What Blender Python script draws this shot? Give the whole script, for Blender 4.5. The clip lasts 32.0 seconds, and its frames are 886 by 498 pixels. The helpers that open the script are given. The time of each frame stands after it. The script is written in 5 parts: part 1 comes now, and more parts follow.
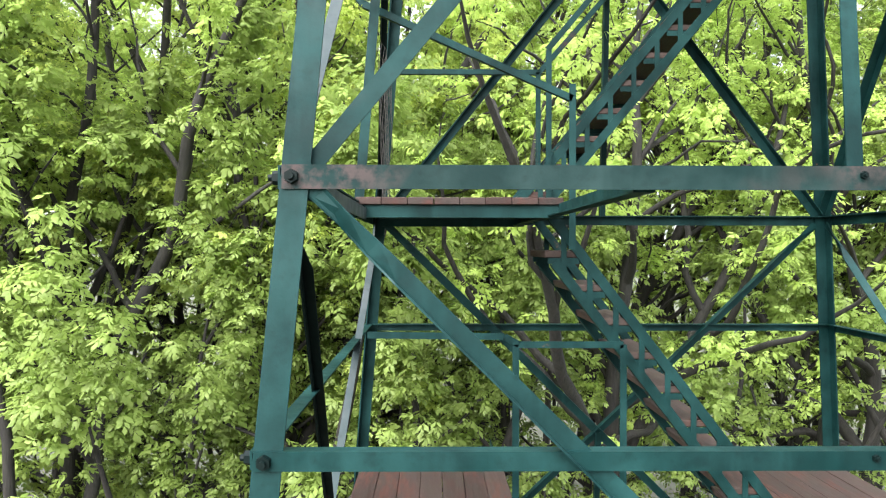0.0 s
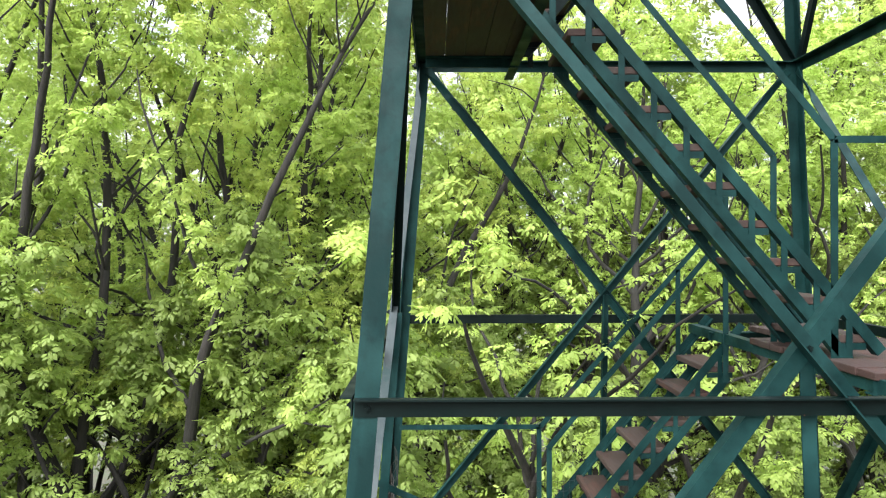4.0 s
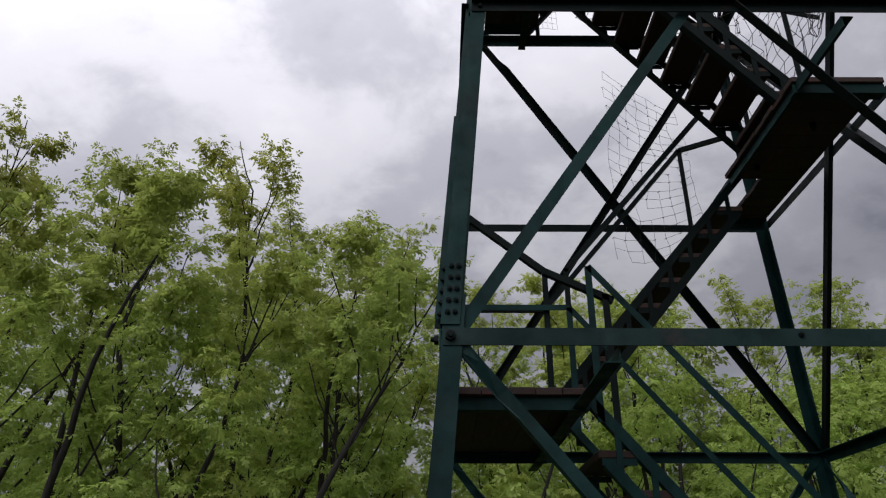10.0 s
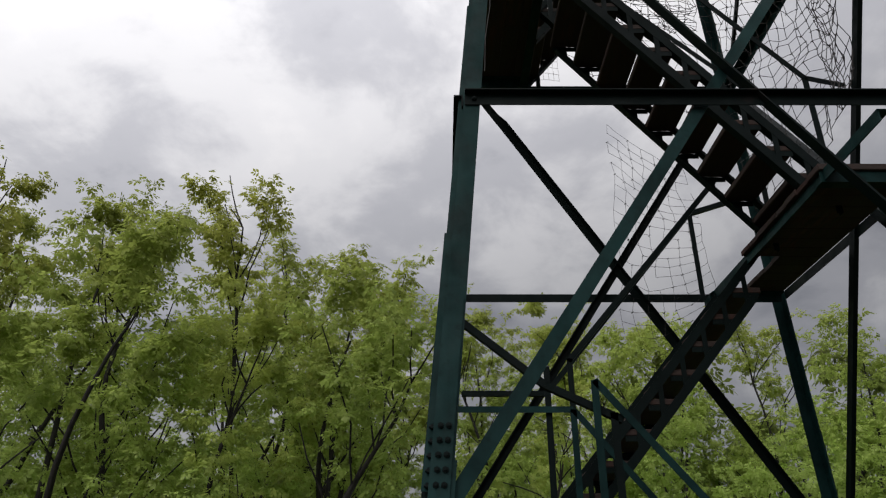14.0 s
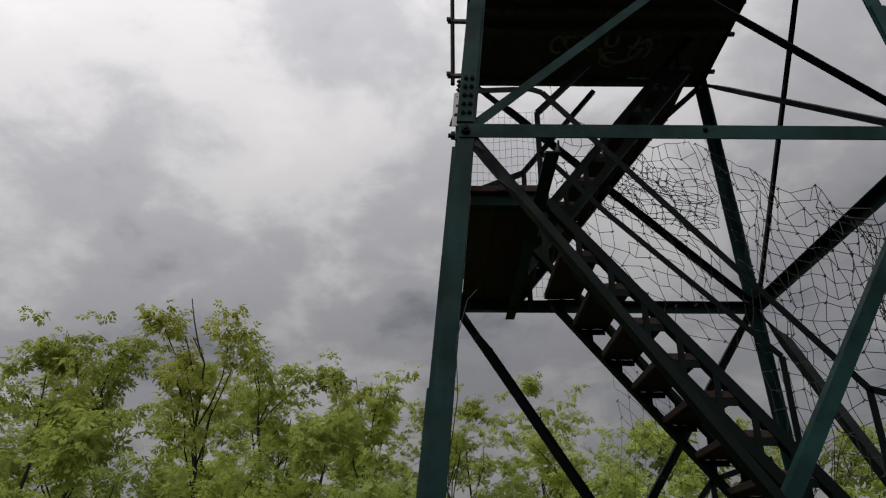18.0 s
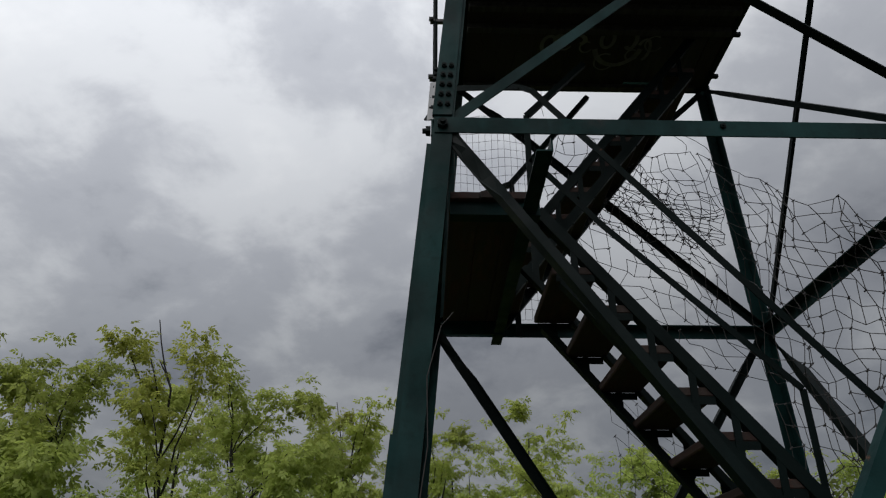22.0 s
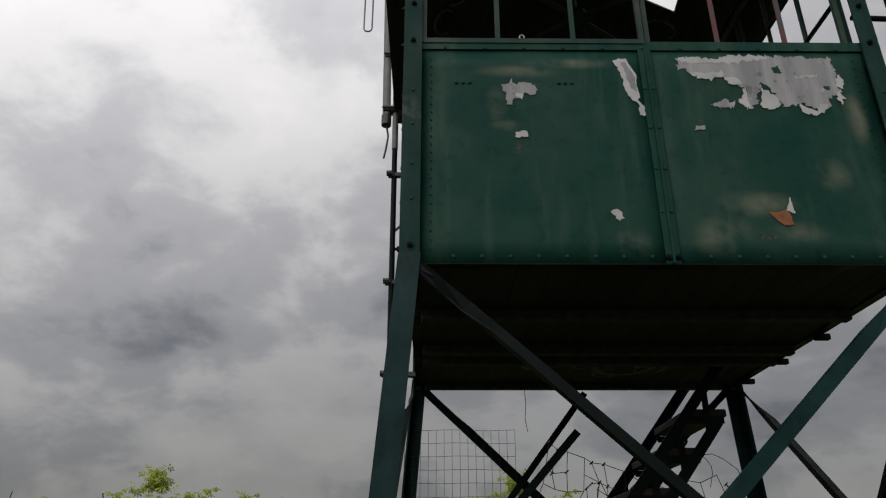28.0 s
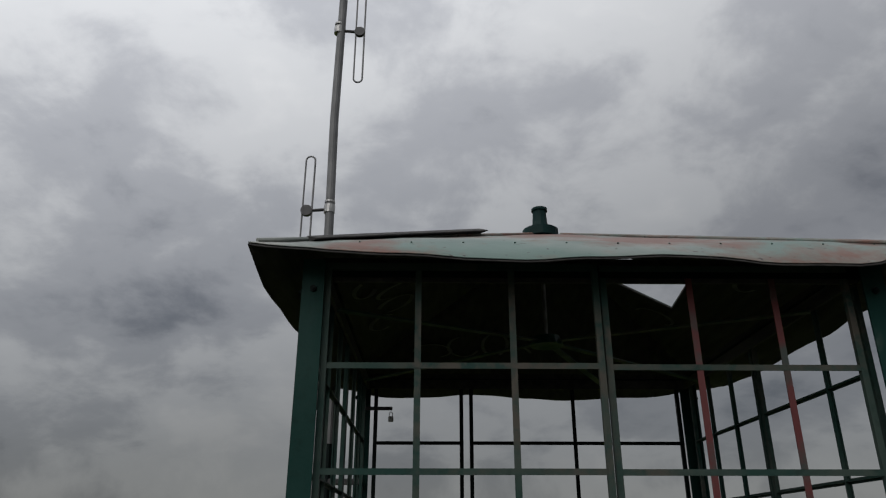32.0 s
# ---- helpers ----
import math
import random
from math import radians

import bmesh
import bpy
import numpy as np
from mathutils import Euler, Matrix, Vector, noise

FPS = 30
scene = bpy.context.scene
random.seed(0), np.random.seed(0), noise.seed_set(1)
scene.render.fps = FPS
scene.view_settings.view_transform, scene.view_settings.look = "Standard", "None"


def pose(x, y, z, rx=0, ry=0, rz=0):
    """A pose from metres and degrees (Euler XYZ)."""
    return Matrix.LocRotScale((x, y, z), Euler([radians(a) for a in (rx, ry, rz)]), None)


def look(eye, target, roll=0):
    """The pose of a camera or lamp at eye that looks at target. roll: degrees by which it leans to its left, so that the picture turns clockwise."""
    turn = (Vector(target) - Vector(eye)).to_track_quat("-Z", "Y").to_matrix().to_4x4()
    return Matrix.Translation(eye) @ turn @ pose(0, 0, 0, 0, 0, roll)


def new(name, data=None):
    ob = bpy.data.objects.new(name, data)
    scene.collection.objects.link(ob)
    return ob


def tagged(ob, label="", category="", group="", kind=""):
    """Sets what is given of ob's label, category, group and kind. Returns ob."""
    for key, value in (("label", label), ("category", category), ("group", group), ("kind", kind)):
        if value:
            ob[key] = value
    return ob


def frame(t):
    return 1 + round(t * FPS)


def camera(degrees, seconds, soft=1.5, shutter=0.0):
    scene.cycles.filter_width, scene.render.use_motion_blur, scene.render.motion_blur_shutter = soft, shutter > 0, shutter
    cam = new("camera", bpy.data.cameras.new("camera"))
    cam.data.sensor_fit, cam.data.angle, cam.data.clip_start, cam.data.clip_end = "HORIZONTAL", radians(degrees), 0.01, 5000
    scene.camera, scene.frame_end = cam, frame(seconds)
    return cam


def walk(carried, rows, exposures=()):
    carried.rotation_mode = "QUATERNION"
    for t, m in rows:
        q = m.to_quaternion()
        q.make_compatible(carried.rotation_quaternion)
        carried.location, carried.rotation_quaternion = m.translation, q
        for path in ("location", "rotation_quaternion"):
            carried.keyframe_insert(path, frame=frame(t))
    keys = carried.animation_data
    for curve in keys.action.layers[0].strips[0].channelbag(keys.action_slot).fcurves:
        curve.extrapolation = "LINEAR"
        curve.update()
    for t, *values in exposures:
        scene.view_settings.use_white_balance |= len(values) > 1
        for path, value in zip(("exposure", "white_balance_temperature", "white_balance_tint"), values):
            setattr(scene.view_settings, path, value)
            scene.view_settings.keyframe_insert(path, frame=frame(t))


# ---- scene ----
cam = camera(62.89, 32.0, 1.2)
PATH = [
    (0.0, (-1.459, -4.386, 10.972), (-1.434, -2.386, 10.968), 0.10),
    (1.0, (-1.453, -4.390, 11.703), (-1.423, -2.391, 11.685), 0.40),
    (2.0, (-1.465, -4.373, 12.404), (-1.423, -2.373, 12.399), 0.40),
    (3.0, (-1.545, -4.345, 13.196), (-1.475, -2.346, 13.187), 0.20),
    (4.0, (-1.485, -4.606, 13.979), (-1.464, -2.606, 13.980), -0.10),
    (4.5, (-1.487, -4.694, 14.382), (-1.478, -2.694, 14.382), -0.20),
    (6.5, (-1.482, -4.784, 14.526), (-1.429, 0.215, 14.482), 0.37),
    (7.0, (-1.504, -4.808, 14.502), (-1.469, 0.190, 14.614), 0.42),
    (7.5, (-1.563, -4.765, 14.493), (-1.528, 0.198, 15.104), 0.39),
    (8.0, (-1.607, -4.754, 14.499), (-1.584, 0.123, 15.601), 0.41),
    (8.5, (-1.621, -4.768, 14.465), (-1.628, -0.041, 16.094), 0.11),
    (9.0, (-1.649, -4.826, 14.472), (-1.671, -0.271, 16.534), 0.21),
    (9.5, (-1.636, -4.790, 14.490), (-1.641, -0.244, 16.572), 0.09),
    (10.0, (-1.629, -4.745, 14.482), (-1.624, -0.233, 16.637), 0.15),
    (10.5, (-1.647, -4.703, 14.492), (-1.647, -0.191, 16.646), 0.06),
    (11.0, (-1.658, -4.662, 14.480), (-1.655, -0.146, 16.626), 0.12),
    (11.5, (-1.676, -4.649, 14.458), (-1.680, -0.132, 16.602), 0.16),
    (12.0, (-1.686, -4.635, 14.498), (-1.685, -0.116, 16.638), 0.18),
    (12.5, (-1.685, -4.641, 14.615), (-1.692, -0.123, 16.758), -0.01),
    (13.0, (-1.643, -4.656, 14.827), (-1.656, -0.129, 16.949), 0.08),
    (13.5, (-1.606, -4.643, 15.047), (-1.597, -0.118, 17.174), 0.08),
    (15.5, (-1.522, -4.575, 16.014), (-1.558, -0.092, 18.227), -0.29),
    (16.0, (-1.547, -4.622, 16.317), (-1.536, -0.122, 18.497), 0.09),
    (16.5, (-1.476, -4.498, 16.685), (-1.446, 0.006, 18.856), 0.38),
    (17.0, (-1.434, -4.430, 17.008), (-1.399, 0.074, 19.179), 0.38),
    (17.5, (-1.415, -4.430, 17.329), (-1.342, 0.087, 19.472), 0.42),
    (18.0, (-1.374, -4.426, 17.616), (-1.360, 0.085, 19.772), 0.26),
    (18.5, (-1.350, -4.406, 17.801), (-1.351, 0.082, 20.005), 0.02),
    (19.0, (-1.347, -4.358, 17.817), (-1.293, 0.139, 20.004), -0.02),
    (19.5, (-1.286, -4.261, 17.774), (-1.222, 0.236, 19.961), -0.08),
    (20.0, (-1.324, -4.136, 17.809), (-1.210, 0.380, 19.951), -0.11),
    (20.5, (-1.293, -4.009, 17.788), (-1.184, 0.441, 20.065), 0.02),
    (21.0, (-1.321, -3.961, 17.798), (-1.172, 0.486, 20.078), 0.04),
    (21.5, (-1.284, -3.880, 17.811), (-1.164, 0.556, 20.115), 0.20),
    (22.0, (-1.300, -3.893, 17.843), (-1.210, 0.553, 20.128), 0.12),
    (22.5, (-1.314, -3.902, 17.852), (-1.217, 0.525, 20.174), 0.13),
    (23.0, (-1.305, -3.972, 18.056), (-1.186, 0.453, 20.380), 0.05),
    (23.5, (-1.285, -3.918, 18.487), (-1.150, 0.521, 20.783), 0.08),
    (24.0, (-1.254, -3.945, 18.937), (-1.118, 0.500, 21.222), -0.18),
    (24.5, (-1.238, -3.972, 19.354), (-1.102, 0.471, 21.642), -0.28),
    (25.0, (-1.178, -3.943, 19.847), (-1.090, 0.497, 22.143), -0.20),
    (25.5, (-1.135, -3.982, 20.360), (-1.101, 0.472, 22.632), -0.23),
    (27.5, (-1.030, -3.909, 20.674), (-0.995, 0.655, 22.714), -0.18),
    (28.0, (-0.969, -3.797, 20.822), (-0.908, 0.771, 22.854), -0.15),
    (28.5, (-0.872, -3.701, 21.257), (-0.805, 0.864, 23.297), -0.18),
    (29.0, (-0.762, -3.647, 21.626), (-0.706, 0.917, 23.668), -0.14),
    (29.5, (-0.674, -3.623, 21.688), (-0.616, 0.946, 23.717), -0.24),
    (30.0, (-0.618, -3.626, 21.943), (-0.542, 0.958, 23.938), -0.23),
    (30.5, (-0.595, -3.606, 22.538), (-0.520, 0.999, 24.485), -0.20),
    (31.0, (-0.579, -3.644, 23.141), (-0.515, 0.977, 25.050), -0.07),
    (31.5, (-0.585, -3.676, 23.236), (-0.523, 0.950, 25.133), -0.04),
    (32.0, (-0.611, -3.707, 23.223), (-0.553, 0.921, 25.116), 0.00),
]
walk(cam, [(t, look(eye, target, roll)) for t, eye, target, roll in PATH],
     exposures=[(0.0, 3.42, 6500, 10), (2.0, 3.3, 6500, 10), (4.0, 3.02, 6500, 11), (6.5, 2.9, 6500, 12), (7.4, 2.52, 6500, 13), (8.0, 1.7, 6400, 15), (8.6, 0.42, 6300, 18), (9.0, 0.22, 6150, 22), (10.0, 0.25, 6400, 17), (12.0, 0.3, 6600, 12), (13.0, 0.3, 6600, 13), (16.0, 0.12, 6800, 13), (18.0, 0.05, 6800, 13), (20.0, 0.02, 6550, 12), (22.0, 0.0, 6400, 10), (24.0, 0.0, 6400, 9), (26.0, 0.0, 6600, 11), (28.0, 0.18, 6820, 12), (30.0, 0.38, 6850, 12), (31.0, -0.02, 6800, 11), (32.0, -0.05, 6500, 10)])

# ---- light: an overcast spring day ----
world = bpy.data.worlds.new("overcast_sky")
scene.world = world
world.use_nodes = True
wn, wl = world.node_tree.nodes, world.node_tree.links
wn.clear()


def wnode(kind, **values):
    n = wn.new(kind)
    for key, v in values.items():
        n.inputs[key].default_value = v
    return n


w_out = wn.new("ShaderNodeOutputWorld")
w_bg = wnode("ShaderNodeBackground", Strength=1.0)
w_sky = wn.new("ShaderNodeTexSky")
w_sky.sky_type, w_sky.sun_disc = "NISHITA", False
w_sky.sun_elevation, w_sky.sun_rotation = radians(37), radians(210)
# clouds lie on a high level sheet: the view direction is laid out on it
w_dir = wn.new("ShaderNodeTexCoord")
w_xyz = wn.new("ShaderNodeSeparateXYZ")
w_up = wn.new("ShaderNodeMath")
w_up.operation = "MAXIMUM"
w_up.inputs[1].default_value = 0.10
w_add = wn.new("ShaderNodeMath")
w_add.operation = "ADD"
w_add.inputs[1].default_value = 0.42
w_sheet = wn.new("ShaderNodeVectorMath")
w_sheet.operation = "DIVIDE"
wl.new(w_dir.outputs["Generated"], w_xyz.inputs[0])
wl.new(w_xyz.outputs["Z"], w_up.inputs[0])
wl.new(w_up.outputs[0], w_add.inputs[0])
wl.new(w_dir.outputs["Generated"], w_sheet.inputs[0])
wl.new(w_add.outputs[0], w_sheet.inputs[1])
w_big = wnode("ShaderNodeTexNoise", Scale=2.1, Detail=6.0, Roughness=0.48, Distortion=0.15)
w_small = wnode("ShaderNodeTexNoise", Scale=5.5, Detail=8.0, Roughness=0.58, Distortion=0.2)
w_off = wn.new("ShaderNodeVectorMath")
w_off.operation = "ADD"
w_off.inputs[1].default_value = (2.9, 5.64, 0.0)
wl.new(w_sheet.outputs[0], w_off.inputs[0])
wl.new(w_off.outputs[0], w_big.inputs["Vector"])
wl.new(w_off.outputs[0], w_small.inputs["Vector"])
w_sum = wn.new("ShaderNodeMix")
w_sum.data_type = "FLOAT"
w_sum.inputs["Factor"].default_value = 0.36
wl.new(w_big.outputs[0], w_sum.inputs[2])
wl.new(w_small.outputs[0], w_sum.inputs[3])
w_ramp = wn.new("ShaderNodeValToRGB")
w_ramp.color_ramp.interpolation = "EASE"
for i, (at, c) in enumerate([(0.34, (0.18, 0.185, 0.20)), (0.47, (0.36, 0.365, 0.38)), (0.57, (0.52, 0.525, 0.53)), (0.68, (0.60, 0.60, 0.597))]):
    e = w_ramp.color_ramp.elements[i] if i < 2 else w_ramp.color_ramp.elements.new(at)
    e.position, e.color = at, (*c, 1)
wl.new(w_sum.outputs[0], w_ramp.inputs[0])
w_mix = wn.new("ShaderNodeMix")
w_mix.data_type = "RGBA"
w_mix.inputs["Factor"].default_value = 0.985
wl.new(w_sky.outputs[0], w_mix.inputs[6])
wl.new(w_ramp.outputs[0], w_mix.inputs[7])
# the cloud deck is thicker and darker towards the horizon
w_low = wn.new("ShaderNodeMapRange")
for i, v in enumerate((0.10, 0.75, 0.50, 1.15)):
    w_low.inputs[i + 1].default_value = v
wl.new(w_xyz.outputs["Z"], w_low.inputs[0])
# brighter where the sun stands behind the cloud
w_dot = wn.new("ShaderNodeVectorMath")
w_dot.operation = "DOT_PRODUCT"
w_dot.inputs[1].default_value = (-0.36, -0.10, 0.93)
wl.new(w_dir.outputs["Generated"], w_dot.inputs[0])
w_veil = wn.new("ShaderNodeMapRange")
for i, v in enumerate((0.12, 0.74, 0.74, 1.62)):
    w_veil.inputs[i + 1].default_value = v
wl.new(w_dot.outputs["Value"], w_veil.inputs[0])
w_all = wn.new("ShaderNodeMath")
w_all.operation = "MULTIPLY"
wl.new(w_low.outputs[0], w_all.inputs[0])
wl.new(w_veil.outputs[0], w_all.inputs[1])
wl.new(w_all.outputs[0], w_bg.inputs["Strength"])
wl.new(w_mix.outputs[2], w_bg.inputs[0])
wl.new(w_bg.outputs[0], w_out.inputs[0])
sun_data = bpy.data.lights.new("sun", "SUN")
sun_data.energy, sun_data.angle, sun_data.color = 1.25, radians(60), (1.0, 0.97, 0.93)
sun = new("sun", sun_data)
sun.matrix_world = look((-26, -44, 50), (0, 0, 12))

# ---- materials ----
class Nodes:
    """Short hand for a node material with a principled surface."""

    def __init__(self, name):
        self.m = bpy.data.materials.new(name)
        self.m.use_nodes = True
        self.n, self.l = self.m.node_tree.nodes, self.m.node_tree.links
        self.b = self.n["Principled BSDF"]
        self.where = self.n.new("ShaderNodeTexCoord").outputs["Object"]

    def noise(self, scale, detail=4.0, rough=0.55, stretch=None, where=None):
        t = self.n.new("ShaderNodeTexNoise")
        t.inputs["Scale"].default_value, t.inputs["Detail"].default_value, t.inputs["Roughness"].default_value = scale, detail, rough
        src = where or self.where
        if stretch:
            p = self.n.new("ShaderNodeMapping")
            p.inputs["Scale"].default_value = stretch
            self.l.new(src, p.inputs[0])
            src = p.outputs[0]
        self.l.new(src, t.inputs["Vector"])
        return t.outputs[0]

    def ramp(self, src, lo, hi, a=0.0, b=1.0):
        r = self.n.new("ShaderNodeMapRange")
        for i, v in enumerate((lo, hi, a, b)):
            r.inputs[i + 1].default_value = v
        self.l.new(src, r.inputs[0])
        return r.outputs[0]

    def mix(self, f, a, b):
        x = self.n.new("ShaderNodeMix")
        x.data_type = "RGBA"
        for i, v in ((0, f), (6, a), (7, b)):
            if isinstance(v, tuple):
                x.inputs[i].default_value = (*v, 1)
            elif isinstance(v, float):
                x.inputs[i].default_value = v
            else:
                self.l.new(v, x.inputs[i])
        return x.outputs[2]

    def times(self, a, b):
        x = self.n.new("ShaderNodeMath")
        x.operation = "MULTIPLY"
        for i, v in ((0, a), (1, b)):
            if isinstance(v, float):
                x.inputs[i].default_value = v
            else:
                self.l.new(v, x.inputs[i])
        return x.outputs[0]

    def own(self):
        """A random value for each object."""
        return self.n.new("ShaderNodeObjectInfo").outputs["Random"]

    def done(self, colour, rough=0.6, bump=None, depth=0.002, metal=0.0, spec=0.5):
        for key, v in (("Base Color", colour), ("Roughness", rough), ("Metallic", metal), ("Specular IOR Level", spec)):
            if isinstance(v, tuple):
                self.b.inputs[key].default_value = (*v, 1)
            elif isinstance(v, float):
                self.b.inputs[key].default_value = v
            else:
                self.l.new(v, self.b.inputs[key])
        if bump is not None:
            x = self.n.new("ShaderNodeBump")
            x.inputs["Strength"].default_value, x.inputs["Distance"].default_value = 0.6, depth
            self.l.new(bump, x.inputs["Height"])
            self.l.new(x.outputs[0], self.b.inputs["Normal"])
        return self.m


def painted_steel(name, base, chalk, primer=(0.36, 0.17, 0.16), wear=0.60, chalky=0.5, streaky=0.4):
    """Old oil paint on steel: chalked patches, streaks, and worn spots down to pink-red primer."""
    k = Nodes(name)
    chalked = k.mix(k.ramp(k.noise(2.6, 6.0, 0.6), 0.40, 0.70, 0.0, chalky), base, chalk)
    streaks = k.mix(k.ramp(k.noise(9.0, 3.0, 0.6, (1, 1, 0.12)), 0.52, 0.72, 0.0, streaky), chalked, chalk)
    dark = k.mix(k.ramp(k.noise(22.0, 4.0), 0.55, 0.8, 0.0, 0.55), streaks, tuple(c * 0.45 for c in base))
    worn = k.times(k.ramp(k.noise(1.1, 3.0), wear, wear + 0.1), k.ramp(k.noise(14.0, 6.0, 0.65), 0.40, 0.56))
    rusty = k.times(k.ramp(k.noise(5.0, 6.0, 0.7), 0.69, 0.75), k.ramp(k.noise(40.0, 3.0), 0.4, 0.6))
    colour = k.mix(rusty, k.mix(worn, dark, primer), (0.13, 0.055, 0.03))
    return k.done(colour, k.ramp(k.noise(6.0, 4.0), 0.3, 0.7, 0.42, 0.72), k.noise(60.0, 4.0, 0.6), 0.0012, spec=0.11)


GREEN = painted_steel("green_paint_on_steel", (0.0011, 0.0122, 0.0120), (0.0098, 0.0410, 0.0400), (0.0433, 0.0229, 0.0229), 0.69, 0.75)
GREEN_WORN = painted_steel("worn_green_paint_on_steel", (0.0020, 0.0121, 0.0115), (0.0173, 0.0369, 0.0357), (0.0432, 0.0322, 0.0311), 0.52, 0.8)
# pale grey paint that imitates the sky's sheen on upward steel faces
GREY_SHEEN = painted_steel("grey_paint_with_sky_sheen", (0.026, 0.037, 0.039), (0.052, 0.060, 0.062), (0.018, 0.034, 0.034), 0.55, 0.9)
# darker green: own colour of fittings, and painted-in shade on inner members
GREEN_DARK = painted_steel("dark_and_shaded_green_paint", (0.0006, 0.0039, 0.0037), (0.0019, 0.0086, 0.0080), (0.0275, 0.0153, 0.0139), 0.70, 0.4)
CAB_TONES = ((0.0033, 0.0377, 0.0278), (0.0273, 0.0671, 0.0497), (0.0365, 0.0569, 0.0414))
POST_GREEN = painted_steel("worn_corner_post_paint", (0.0022, 0.0260, 0.0215), (0.0180, 0.0480, 0.0410), (0.105, 0.118, 0.105), 0.585, 0.4, 0.6)
CAB_GREEN = painted_steel("dark_green_sheet_paint", *CAB_TONES, 0.64, 0.45, 0.8)


def rubbed_front():
    """The cab's sheet paint with the places where the front is rubbed pale: soft blots with their own outline, centre and reach in metres."""
    m = painted_steel("rubbed_green_sheet_paint", CAB_TONES[0], CAB_TONES[1], CAB_TONES[2], 0.64, 0.5, 0.8)
    n, l = m.node_tree.nodes, m.node_tree.links
    where = n.new("ShaderNodeTexCoord").outputs["Object"]
    rough = n.new("ShaderNodeTexNoise")
    rough.inputs["Scale"].default_value, rough.inputs["Detail"].default_value = 7.0, 6.0
    l.new(where, rough.inputs["Vector"])
    total = None
    for x, z, rx, rz in ((-0.58, 0.935, 0.20, 0.035), (-0.69, 0.75, 0.05, 0.09), (-0.64, 0.64, 0.08, 0.03), (0.76, 0.39, 0.09, 0.08), (0.41, 0.25, 0.16, 0.06), (0.24, 0.10, 0.14, 0.10), (0.57, 0.11, 0.12, 0.06), (0.94, 0.70, 0.05, 0.16), (-0.14, 0.06, 0.09, 0.06), (-0.34, 0.98, 0.22, 0.03)):
        away = n.new("ShaderNodeVectorMath")
        away.operation = "MULTIPLY_ADD"
        away.inputs[1].default_value, away.inputs[2].default_value = (1 / rx, 0, 1 / rz), (-x / rx, 0, -z / rz)
        l.new(where, away.inputs[0])
        far = n.new("ShaderNodeVectorMath")
        far.operation = "LENGTH"
        l.new(away.outputs[0], far.inputs[0])
        blot = n.new("ShaderNodeMapRange")
        blot.interpolation_type = "SMOOTHSTEP"
        for i, v in enumerate((0.2, 1.3, 1.0, 0.0)):
            blot.inputs[i + 1].default_value = v
        l.new(far.outputs["Value"], blot.inputs[0])
        if total is None:
            total = blot.outputs[0]
        else:
            most = n.new("ShaderNodeMath")
            most.operation = "MAXIMUM"
            l.new(total, most.inputs[0]), l.new(blot.outputs[0], most.inputs[1])
            total = most.outputs[0]
    grain = n.new("ShaderNodeMapRange")
    for i, v in enumerate((0.35, 0.68, 0.0, 0.75)):
        grain.inputs[i + 1].default_value = v
    l.new(rough.outputs[0], grain.inputs[0])
    amount = n.new("ShaderNodeMath")
    amount.operation = "MULTIPLY"
    l.new(total, amount.inputs[0]), l.new(grain.outputs[0], amount.inputs[1])
    mix = n.new("ShaderNodeMix")
    mix.data_type = "RGBA"
    mix.inputs[7].default_value = (0.135, 0.145, 0.11, 1)
    base = n["Principled BSDF"].inputs["Base Color"]
    l.new(amount.outputs[0], mix.inputs[0]), l.new(base.links[0].from_socket, mix.inputs[6])
    l.new(mix.outputs[2], base)
    return m


FRONT_GREEN = rubbed_front()
BAR_GREEN = painted_steel("green_window_bar_paint", (0.0150, 0.0430, 0.0365), (0.0640, 0.0740, 0.0640), (0.0700, 0.0640, 0.0540), 0.50, 0.7)


def red_bar():
    k = Nodes("red_paint_on_bars")
    c = k.mix(k.ramp(k.noise(6.0, 5.0), 0.47, 0.62), (0.088, 0.014, 0.014), (0.030, 0.040, 0.035))
    return k.done(c, 0.55, k.noise(60.0), 0.001)


def planks(name, a, b, red, amount):
    """Weathered boards with grain along y and scraps of red stain."""
    k = Nodes(name)
    grain = k.noise(5.0, 6.0, 0.65, (9, 0.7, 9))
    c = k.mix(k.ramp(grain, 0.3, 0.7), a, b)
    c = k.mix(k.times(k.ramp(k.noise(3.0, 5.0, 0.6, (2.5, 0.8, 2.5)), 0.40, 0.62), amount), c, red)
    c = k.mix(k.ramp(k.own(), 0.0, 1.0, 0.0, 0.4), c, tuple(1.6 * v for v in b))
    scraps = k.times(k.ramp(k.noise(1.7, 3.0, 0.5, (2.0, 0.7, 2.0)), 0.50, 0.60), k.ramp(k.noise(9.0, 5.0, 0.65, (3.0, 0.5, 3.0)), 0.46, 0.54))
    c = k.mix(k.times(scraps, amount), c, (red[0] * 2.0, red[1] * 2.0, red[2] * 1.9))
    c = k.mix(k.ramp(k.noise(30.0, 3.0, 0.6, (3, 0.3, 3)), 0.60, 0.75, 0.0, 0.7), c, (0.05, 0.04, 0.035))
    return k.done(c, k.ramp(grain, 0.2, 0.8, 0.6, 0.9), grain, 0.004, spec=0.2)


